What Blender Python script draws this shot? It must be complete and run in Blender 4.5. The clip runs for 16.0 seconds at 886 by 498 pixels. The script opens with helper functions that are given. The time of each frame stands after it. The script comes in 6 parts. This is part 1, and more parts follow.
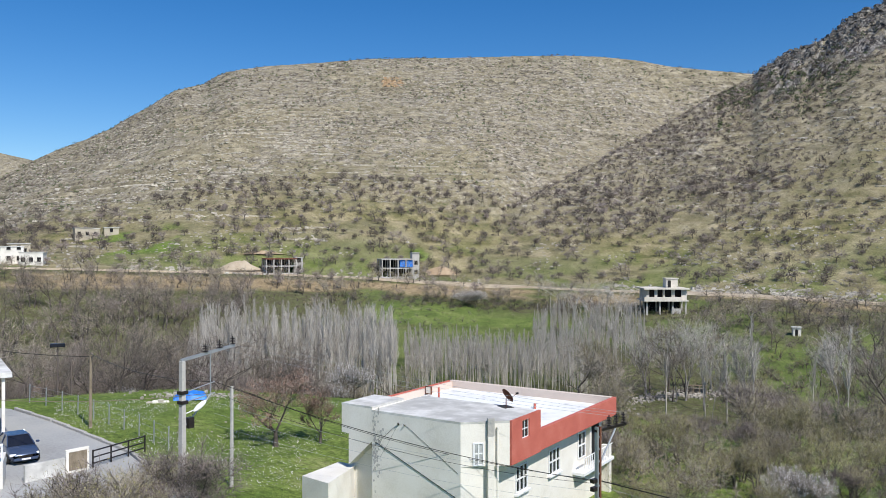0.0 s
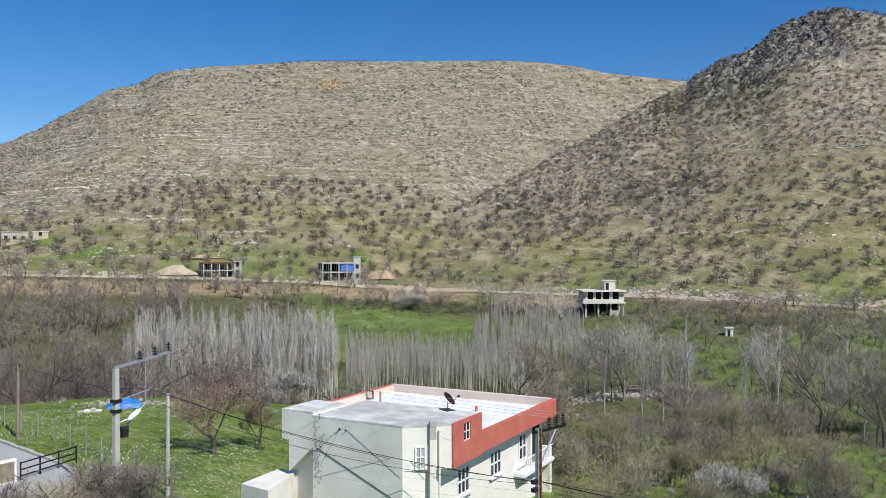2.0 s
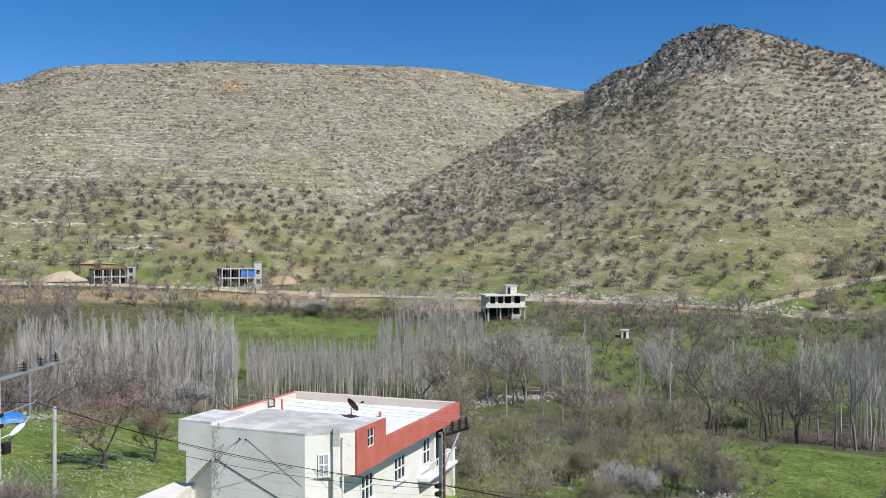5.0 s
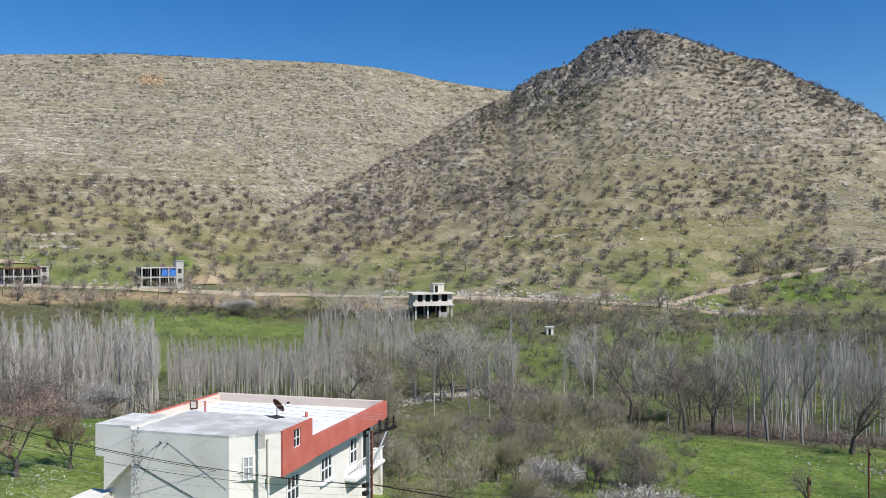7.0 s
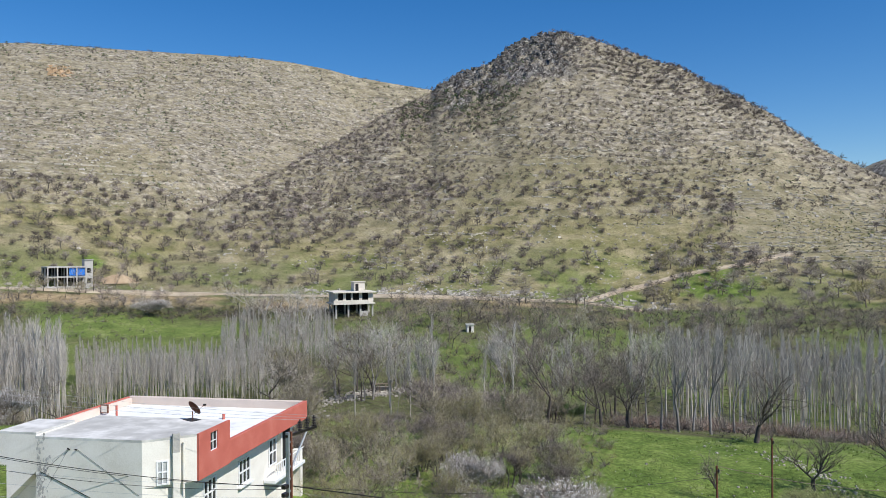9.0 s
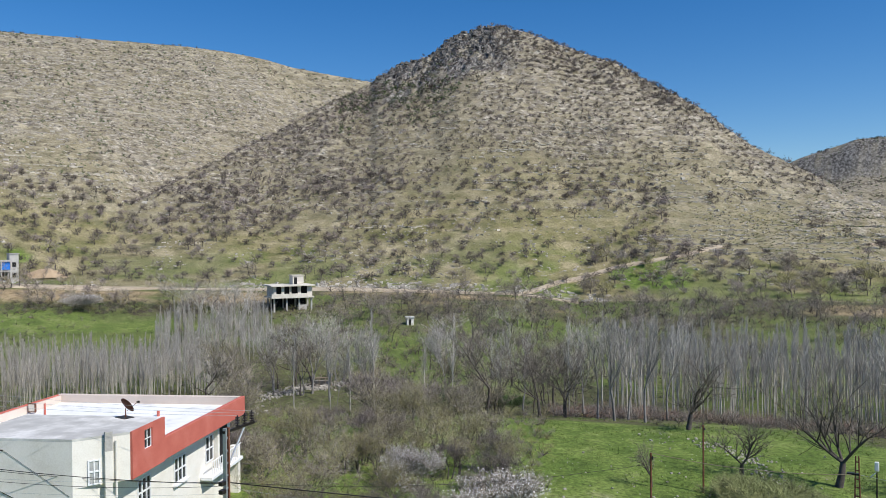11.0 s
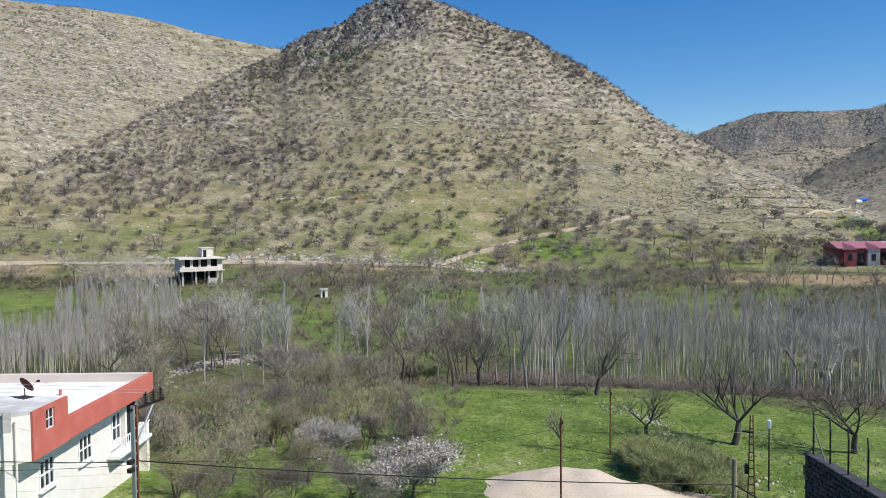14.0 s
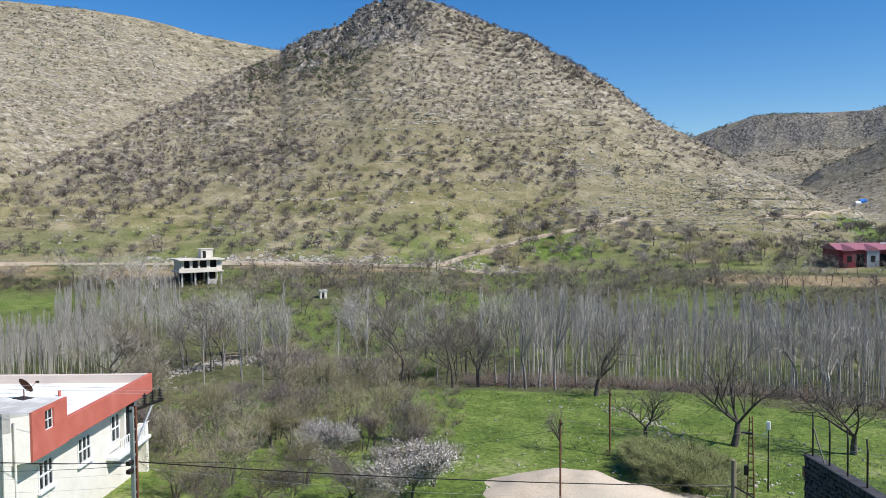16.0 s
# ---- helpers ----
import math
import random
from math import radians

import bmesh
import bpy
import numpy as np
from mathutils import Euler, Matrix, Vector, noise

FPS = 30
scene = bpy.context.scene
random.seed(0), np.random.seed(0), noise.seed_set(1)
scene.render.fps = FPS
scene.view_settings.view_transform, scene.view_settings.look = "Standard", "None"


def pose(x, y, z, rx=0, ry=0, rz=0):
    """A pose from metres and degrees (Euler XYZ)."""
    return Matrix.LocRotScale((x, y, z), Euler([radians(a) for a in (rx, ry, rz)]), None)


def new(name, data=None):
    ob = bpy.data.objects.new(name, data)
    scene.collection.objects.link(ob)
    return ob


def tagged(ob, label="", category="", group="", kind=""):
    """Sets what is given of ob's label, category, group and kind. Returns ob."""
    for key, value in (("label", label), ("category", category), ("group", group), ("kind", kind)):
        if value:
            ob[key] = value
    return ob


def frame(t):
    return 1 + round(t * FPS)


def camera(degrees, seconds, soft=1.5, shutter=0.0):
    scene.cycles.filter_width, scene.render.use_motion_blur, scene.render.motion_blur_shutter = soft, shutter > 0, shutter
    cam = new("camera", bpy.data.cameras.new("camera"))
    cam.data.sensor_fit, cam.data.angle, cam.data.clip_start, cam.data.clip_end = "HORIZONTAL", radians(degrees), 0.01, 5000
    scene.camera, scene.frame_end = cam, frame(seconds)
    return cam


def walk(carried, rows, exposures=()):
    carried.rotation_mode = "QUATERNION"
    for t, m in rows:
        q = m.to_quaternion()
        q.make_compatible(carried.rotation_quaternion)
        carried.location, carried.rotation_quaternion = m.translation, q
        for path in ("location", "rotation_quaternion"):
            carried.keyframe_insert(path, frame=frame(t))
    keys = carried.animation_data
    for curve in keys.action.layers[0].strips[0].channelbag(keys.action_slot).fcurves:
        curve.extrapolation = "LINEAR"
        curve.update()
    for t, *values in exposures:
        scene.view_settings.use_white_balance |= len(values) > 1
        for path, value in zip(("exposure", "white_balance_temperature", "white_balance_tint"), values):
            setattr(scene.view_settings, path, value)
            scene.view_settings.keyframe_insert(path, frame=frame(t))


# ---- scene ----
EYE = 24.0
cam = camera(58.1, 16.0, 0.6)
# seconds, yaw, pitch, lean: the camera turns where it stands
ROWS = [
    (0.0, 0.0, 0.0, 0.0), (0.5, -0.76, 0.05, 0.0), (1.0, -1.71, 0.05, 0.08), (1.5, -3.0, 0.14, 0.12),
    (2.0, -4.21, 0.25, 0.15), (2.5, -5.37, 0.31, 0.15), (3.0, -6.6, 0.28, 0.19), (3.5, -7.8, 0.33, 0.21),
    (4.0, -8.76, 0.51, 0.17), (6.5, -15.07, 0.46, 0.33), (7.0, -16.33, 0.45, 0.3), (7.5, -17.95, 0.41, 0.39),
    (8.0, -19.17, 0.41, 0.39), (8.5, -20.68, 0.37, 0.39), (9.0, -22.01, 0.28, 0.42), (11.5, -27.54, -0.63, 0.57),
    (12.0, -28.84, -1.25, 0.61), (12.5, -29.94, -1.83, 0.65), (13.0, -30.51, -2.01, 0.65), (13.5, -31.22, -2.25, 0.66),
    (14.0, -32.48, -2.39, 0.67), (14.5, -33.03, -2.4, 0.67), (15.0, -33.09, -2.33, 0.65), (15.5, -32.96, -2.31, 0.64),
    (16.0, -32.52, -2.31, 0.63),
]
walk(cam, [(t, pose(0, 0, EYE, 90 + pitch, 0, yaw) @ pose(0, 0, 0, 0, 0, -lean)) for t, yaw, pitch, lean in ROWS],
     exposures=[(0, 0.01), (2, -0.02), (3, 0.06), (4, 0.05), (9, 0.05), (11.5, 0.0), (12.5, 0.1), (16, 0.16)])

# ---- daylight ----
SUN_AZ, SUN_EL = radians(-57), radians(47)   # direction to the sun, from +x towards +y
to_sun = Vector((math.cos(SUN_AZ) * math.cos(SUN_EL), math.sin(SUN_AZ) * math.cos(SUN_EL), math.sin(SUN_EL)))
world = bpy.data.worlds.new("sky")
scene.world = world
world.use_nodes = True
wn = world.node_tree.nodes
sky = wn.new("ShaderNodeTexSky")
sky.sky_type, sky.sun_disc = "NISHITA", False
sky.sun_elevation, sky.sun_rotation = SUN_EL, math.pi / 2 - SUN_AZ
sky.altitude, sky.air_density, sky.dust_density, sky.ozone_density = 900, 1.0, 0.3, 3.0
wn["Background"].inputs["Strength"].default_value = 0.117
tint = wn.new("ShaderNodeHueSaturation")
tint.inputs["Saturation"].default_value = 1.38
tint.inputs["Hue"].default_value = 0.506
world.node_tree.links.new(sky.outputs["Color"], tint.inputs["Color"])
world.node_tree.links.new(tint.outputs["Color"], wn["Background"].inputs["Color"])
lamp = bpy.data.lights.new("sun", "SUN")
lamp.energy, lamp.angle, lamp.color = 5.0, radians(0.55), (1.0, 0.965, 0.91)
sun = new("sun", lamp)
sun.matrix_world = Matrix.Translation((0, 0, 300)) @ to_sun.to_track_quat("Z", "Y").to_matrix().to_4x4()


# ---- materials ----
def material(name, colors, scale=4.0, rough=0.85, bump=0.2, fine=30.0, metal=0.0, attr=None, spec=0.3, island=0.0):
    """Noise between colors at two scales, with relief. island: how much the brightness differs from piece to piece."""
    m = bpy.data.materials.new(name)
    m.use_nodes = True
    n, l = m.node_tree.nodes, m.node_tree.links
    b = n["Principled BSDF"]
    b.inputs["Roughness"].default_value, b.inputs["Metallic"].default_value = rough, metal
    b.inputs["Specular IOR Level"].default_value = spec
    co = n.new("ShaderNodeTexCoord")
    big, small = n.new("ShaderNodeTexNoise"), n.new("ShaderNodeTexNoise")
    for t, s in ((big, scale), (small, fine)):
        t.inputs["Scale"].default_value, t.inputs["Detail"].default_value = s, 5
        l.new(co.outputs["Object"], t.inputs["Vector"])
    mix = n.new("ShaderNodeMath")
    mix.operation = "MULTIPLY_ADD"
    mix.inputs[1].default_value = 0.4
    l.new(small.outputs["Fac"], mix.inputs[0])
    half = n.new("ShaderNodeMath")
    half.operation = "MULTIPLY"
    half.inputs[1].default_value = 0.6
    l.new(big.outputs["Fac"], half.inputs[0])
    l.new(half.outputs[0], mix.inputs[2])
    ramp = n.new("ShaderNodeValToRGB")
    while len(ramp.color_ramp.elements) < len(colors):
        ramp.color_ramp.elements.new(0.5)
    for i, c in enumerate(colors):
        e = ramp.color_ramp.elements[i]
        e.position, e.color = 0.33 + 0.34 * i / max(1, len(colors) - 1), (*c, 1)
    l.new(mix.outputs[0], ramp.inputs["Fac"])
    out = ramp.outputs["Color"]
    if island:
        geo, obj = n.new("ShaderNodeNewGeometry"), n.new("ShaderNodeObjectInfo")
        add = n.new("ShaderNodeMath")
        l.new(geo.outputs["Random Per Island"], add.inputs[0])
        l.new(obj.outputs["Random"], add.inputs[1])
        mr = n.new("ShaderNodeMapRange")
        mr.inputs["From Max"].default_value = 2.0
        mr.inputs["To Min"].default_value, mr.inputs["To Max"].default_value = 1 - island, 1 + island
        l.new(add.outputs[0], mr.inputs["Value"])
        hs = n.new("ShaderNodeHueSaturation")
        l.new(mr.outputs["Result"], hs.inputs["Value"])
        l.new(out, hs.inputs["Color"])
        out = hs.outputs["Color"]
    l.new(out, b.inputs["Base Color"])
    if bump:
        bp = n.new("ShaderNodeBump")
        bp.inputs["Strength"].default_value, bp.inputs["Distance"].default_value = bump, 0.05
        l.new(small.outputs["Fac"], bp.inputs["Height"])
        l.new(bp.outputs["Normal"], b.inputs["Normal"])
    return m


M = {
    "plaster": material("white_plaster", [(0.66, 0.62, 0.55), (0.76, 0.725, 0.66), (0.82, 0.79, 0.73)], 0.7, 0.9, 0.04, 14),
    "roofwash": material("whitewashed_concrete", [(0.5, 0.5, 0.5), (0.76, 0.76, 0.75), (0.82, 0.82, 0.81), (0.85, 0.85, 0.84)], 0.3, 0.85, 0.05, 1.5),
    "slab": material("weathered_concrete", [(0.4, 0.39, 0.365), (0.48, 0.47, 0.44), (0.68, 0.665, 0.63), (0.8, 0.79, 0.76)], 0.17, 0.9, 0.08, 1.3),
    "concrete": material("concrete", [(0.33, 0.32, 0.3), (0.45, 0.43, 0.4), (0.52, 0.5, 0.46)], 0.6, 0.9, 0.2, 8),
    "red": material("terracotta_paint", [(0.44, 0.115, 0.085), (0.5, 0.135, 0.1), (0.55, 0.18, 0.14)], 0.9, 0.8, 0.1, 18),
    "pinkwhite": material("pink_white_paint", [(0.6, 0.5, 0.43), (0.68, 0.58, 0.5)], 1.0, 0.85, 0.1, 14),
    "pvc": material("white_plastic", [(0.76, 0.76, 0.76), (0.82, 0.82, 0.82)], 2, 0.4, 0.0),
    "galv": material("galvanised_steel", [(0.34, 0.36, 0.38), (0.45, 0.47, 0.48)], 3, 0.5, 0.05, 40, 0.6),
    "black": material("black_ceramic", [(0.012, 0.01, 0.01), (0.03, 0.025, 0.022)], 5, 0.35, 0.0),
    "rust": material("rusty_steel", [(0.09, 0.035, 0.02), (0.16, 0.06, 0.035), (0.2, 0.09, 0.05)], 6, 0.75, 0.15, 40),
    "wood": material("weathered_wood", [(0.16, 0.13, 0.09), (0.26, 0.21, 0.15), (0.3, 0.25, 0.18)], 2, 0.9, 0.3, 25),
    "bark": material("bark", [(0.05, 0.042, 0.036), (0.09, 0.076, 0.066), (0.15, 0.13, 0.113)], 2, 0.95, 0.4, 20, island=0.25),
    "palebark": material("pale_poplar_bark", [(0.31, 0.285, 0.245), (0.43, 0.4, 0.35), (0.53, 0.49, 0.43)], 1, 0.9, 0.2, 12, island=0.2),
    "cement": material("cream_cement_wash", [(0.5, 0.46, 0.39), (0.64, 0.59, 0.51), (0.72, 0.68, 0.6)], 0.5, 0.9, 0.1, 5),
    "twig": material("grey_twigs", [(0.25, 0.215, 0.172), (0.4, 0.348, 0.283)], 0.5, 0.95, 0, island=0.7),
    "paletwig": material("pale_twigs", [(0.4, 0.37, 0.33), (0.5, 0.465, 0.415)], 0.5, 0.95, 0, island=0.7),
    "grassblade": material("fresh_grass", [(0.14, 0.21, 0.045), (0.24, 0.3, 0.09)], 0.4, 0.8, 0, island=0.3),
    "greybark": material("grey_walnut_bark", [(0.13, 0.12, 0.11), (0.22, 0.205, 0.19), (0.3, 0.285, 0.265)], 2, 0.95, 0.3, 16, island=0.2),
    "ochre": material("ochre_rock", [(0.34, 0.22, 0.12), (0.46, 0.32, 0.19), (0.5, 0.38, 0.25)], 0.3, 0.95, 0.5, 3, island=0.3),
    "scrub": material("dark_scrub_twigs", [(0.09, 0.074, 0.064), (0.16, 0.133, 0.117)], 0.5, 0.95, 0, island=0.7),
    "darktwig": material("dark_grey_twigs", [(0.15, 0.126, 0.106), (0.25, 0.213, 0.18)], 0.5, 0.95, 0, island=0.7),
    "willow": material("willow_green", [(0.24, 0.26, 0.1), (0.36, 0.37, 0.17)], 0.6, 0.9, 0, island=0.4),
    "redtwig": material("rust_red_buds", [(0.25, 0.15, 0.112), (0.34, 0.215, 0.165)], 0.7, 0.9, 0, island=0.4),
    "purpletwig": material("purple_grey_twigs", [(0.22, 0.18, 0.165), (0.31, 0.262, 0.24)], 0.7, 0.9, 0, island=0.7),
    "olive": material("olive_buds", [(0.22, 0.205, 0.085), (0.34, 0.31, 0.14)], 0.6, 0.9, 0, island=0.7),
    "green": material("green_leaves", [(0.06, 0.1, 0.035), (0.1, 0.14, 0.05)], 0.6, 0.8, 0, island=0.4),
    "blossom": material("white_blossom", [(0.76, 0.72, 0.71), (0.86, 0.83, 0.82)], 2, 0.8, 0, island=0.15),
    "rock": material("limestone", [(0.28, 0.255, 0.22), (0.43, 0.395, 0.34), (0.58, 0.54, 0.47)], 0.3, 0.95, 0.5, 3, island=0.35),
    "ledge": material("bleached_limestone", [(0.42, 0.375, 0.3), (0.55, 0.5, 0.41), (0.68, 0.62, 0.52)], 0.3, 0.95, 0.4, 3, island=0.25),
    "darkrock": material("dark_crag_rock", [(0.07, 0.068, 0.065), (0.15, 0.145, 0.135), (0.26, 0.245, 0.22)], 0.25, 0.95, 0.6, 2, island=0.4),
    "litter_bank": material("brown_earth", [(0.12, 0.085, 0.06), (0.2, 0.15, 0.11)], 0.8, 0.95, 0.5, 8),
    "asphalt": material("grey_paving", [(0.3, 0.3, 0.295), (0.38, 0.38, 0.37), (0.43, 0.42, 0.4)], 0.25, 0.9, 0.2, 6),
    "dirt": material("pale_dirt", [(0.33, 0.26, 0.18), (0.45, 0.37, 0.27), (0.5, 0.43, 0.33)], 0.4, 0.95, 0.4, 4),
    "redsoil": material("reddish_spoil", [(0.26, 0.18, 0.11), (0.38, 0.28, 0.18), (0.47, 0.37, 0.25)], 0.5, 0.95, 0.5, 4),
    "sand": material("pink_sand", [(0.44, 0.35, 0.26), (0.54, 0.45, 0.345), (0.6, 0.51, 0.4)], 0.5, 0.95, 0.5, 6),
    "tarp": material("blue_tarpaulin", [(0.01, 0.11, 0.5), (0.03, 0.2, 0.68), (0.06, 0.28, 0.75)], 1.2, 0.45, 0.3, 6),
    "metalroof": material("faded_maroon_metal", [(0.32, 0.12, 0.145), (0.4, 0.17, 0.2)], 0.5, 0.55, 0.1, 8),
    "brick_red": material("maroon_metal", [(0.2, 0.035, 0.045), (0.26, 0.05, 0.06)], 0.6, 0.6, 0.1, 10),
    # near-black colour painted for the shade inside rooms, doorways and windows
    "dark": material("painted_interior_shade", [(0.012, 0.012, 0.012), (0.02, 0.02, 0.02)], 1, 0.9, 0),
    "tyre": material("tyre_rubber", [(0.015, 0.015, 0.015), (0.025, 0.025, 0.025)], 5, 0.8, 0),
    "carpaint": material("dark_blue_car_paint", [(0.06, 0.085, 0.15), (0.085, 0.12, 0.2)], 1, 0.22, 0, 20, 0.4, spec=0.6),
    "stone": material("dark_wall_stone", [(0.03, 0.03, 0.034), (0.06, 0.06, 0.066), (0.09, 0.09, 0.095)], 1.5, 0.85, 0.4, 9, island=0.5),
    "mortar": material("wall_mortar", [(0.012, 0.012, 0.014), (0.02, 0.02, 0.024)], 3, 0.95, 0.2, 20),
    "yellow": material("cream_plaster", [(0.4, 0.35, 0.27), (0.53, 0.475, 0.37)], 0.6, 0.9, 0.2, 6),
    "blueroof": material("faded_blue_paint", [(0.05, 0.13, 0.4), (0.08, 0.2, 0.5)], 0.6, 0.6, 0.1, 6),
    "panel": material("dark_panel", [(0.01, 0.012, 0.02), (0.02, 0.022, 0.03)], 1, 0.2, 0, spec=0.5),
}


def glass_material():
    m = bpy.data.materials.new("window_glass")
    m.use_nodes = True
    b = m.node_tree.nodes["Principled BSDF"]
    b.inputs["Base Color"].default_value = (0.02, 0.025, 0.03, 1)
    b.inputs["Roughness"].default_value, b.inputs["Specular IOR Level"].default_value = 0.05, 0.7
    return m


M["glass"] = glass_material()
M["curtain"] = material("curtained_pane", [(0.3, 0.31, 0.31), (0.5, 0.51, 0.5)], 3.0, 0.15, 0.0, 12, spec=0.6)


# ---- the lie of the land ----
def hash3(i, j, k):
    v = (i * 374761393 + j * 668265263 + k * 2147483647) & 0xFFFFFFFF
    v = ((v ^ (v >> 13)) * 1274126177) & 0xFFFFFFFF
    return ((v ^ (v >> 16)) & 0xFFFF) / 65535.0


def vnoise(x, y, seed=0):
    """Smooth value noise, 0 to 1, over arrays."""
    x, y = np.asarray(x, float), np.asarray(y, float)
    i, j = np.floor(x).astype(np.int64), np.floor(y).astype(np.int64)
    u, v = x - i, y - j
    u, v = u * u * (3 - 2 * u), v * v * (3 - 2 * v)
    a, b = hash3(i, j, seed), hash3(i + 1, j, seed)
    c, d = hash3(i, j + 1, seed), hash3(i + 1, j + 1, seed)
    return (a * (1 - u) + b * u) * (1 - v) + (c * (1 - u) + d * u) * v


def fbm(x, y, seed=0, octaves=4):
    total, amp, norm = 0.0, 1.0, 0.0
    for o in range(octaves):
        total = total + amp * vnoise(np.asarray(x) * 2 ** o, np.asarray(y) * 2 ** o, seed + o)
        norm, amp = norm + amp, amp * 0.5
    return total / norm


def table(v, pairs):
    xs, ys = zip(*sorted(pairs))
    return np.interp(v, xs, ys)


def smooth(a, b, v):
    s = np.clip((v - a) / (b - a), 0, 1)
    return s * s * (3 - 2 * s)


# all by bearing in degrees, left of +y positive
NEAR = [(-180, 15), (-75, 19.5), (-45, 18.5), (-25, 17.5), (-5, 16.2), (8, 14.8), (18, 13.2), (40, 13), (180, 15)]
ROAD = [(-90, 16), (-60, 16), (-45, 15.8), (-36, 17), (-31, 14.4), (-20, 12.3), (-10, 12), (0, 9.7), (10, 7.9), (30, 5), (60, 4)]
LEFT = [(75, -3), (45, -1.5), (35, 1), (29, 4.4), (27.5, 5.45), (25.9, 6.33), (24.2, 7.1), (22.5, 8.0), (21.4, 8.8), (20.4, 9.4), (19.3, 10.2), (18.6, 10.65),
        (17.5, 11.0), (16.7, 11.2), (16.0, 11.7), (15.2, 12.08), (14.1, 12.32), (12.5, 12.63), (10.2, 12.88), (7.8, 13.12), (5.4, 13.37), (2.6, 13.45),
        (-0.6, 13.5), (-5.5, 13.56), (-8.7, 13.5), (-11.1, 13.34), (-13.8, 12.94), (-15.7, 12.46), (-18.3, 12.04), (-21.3, 11.56), (-30, 10), (-45, 5), (-60, -2), (-90, -3)]
RIGHT = [(6, -3), (0, -0.4), (-3.9, 2.2), (-6.7, 3.9), (-10.7, 6.0), (-14.5, 7.9), (-18.5, 10.1), (-21.2, 11.3), (-21.7, 11.9), (-22.2, 12.2), (-23.4, 12.75),
         (-24.7, 13.1), (-25.7, 13.48), (-26.5, 14.1), (-27.5, 14.7), (-28.7, 15.1), (-30.1, 15.3), (-31.9, 14.98), (-33.4, 14.44), (-35.3, 13.7),
         (-37.2, 12.95), (-38.5, 12.58), (-39.4, 12.08), (-40.9, 11.12), (-42.6, 10.18), (-44.3, 9.15), (-45.0, 8.6), (-46.0, 7.7), (-47.6, 6.45),
         (-49.5, 5.4), (-51.3, 4.4), (-53.1, 3.24), (-54.9, 2.43), (-56.6, 1.58), (-58.3, 0.73), (-59.9, 0.22), (-61.5, -0.85), (-70, -3.5), (-90, -4)]
RIGHT_R = [(6, 255), (-4, 320), (-12, 390), (-21, 465), (-30, 490), (-40, 470), (-50, 430), (-60, 390), (-75, 330)]
FAR_RIGHT = [(-44, -1), (-48, 4.4), (-50.5, 5.5), (-51.3, 5.75), (-52.7, 6.15), (-53.8, 6.5), (-55.2, 6.55), (-57.2, 6.45), (-60.5, 6.42), (-62, 6.7), (-66, 6.9), (-80, 5), (-100, 2)]
SPUR = [(-54.5, 0.2), (-57.9, 2.9), (-59.3, 3.46), (-60.5, 4.12), (-62, 4.85), (-66, 6.0), (-75, 4), (-90, 2)]
FAR_LEFT = [(20, 2), (27, 5.6), (30, 6.2), (36, 5.5), (50, 4), (75, 2)]


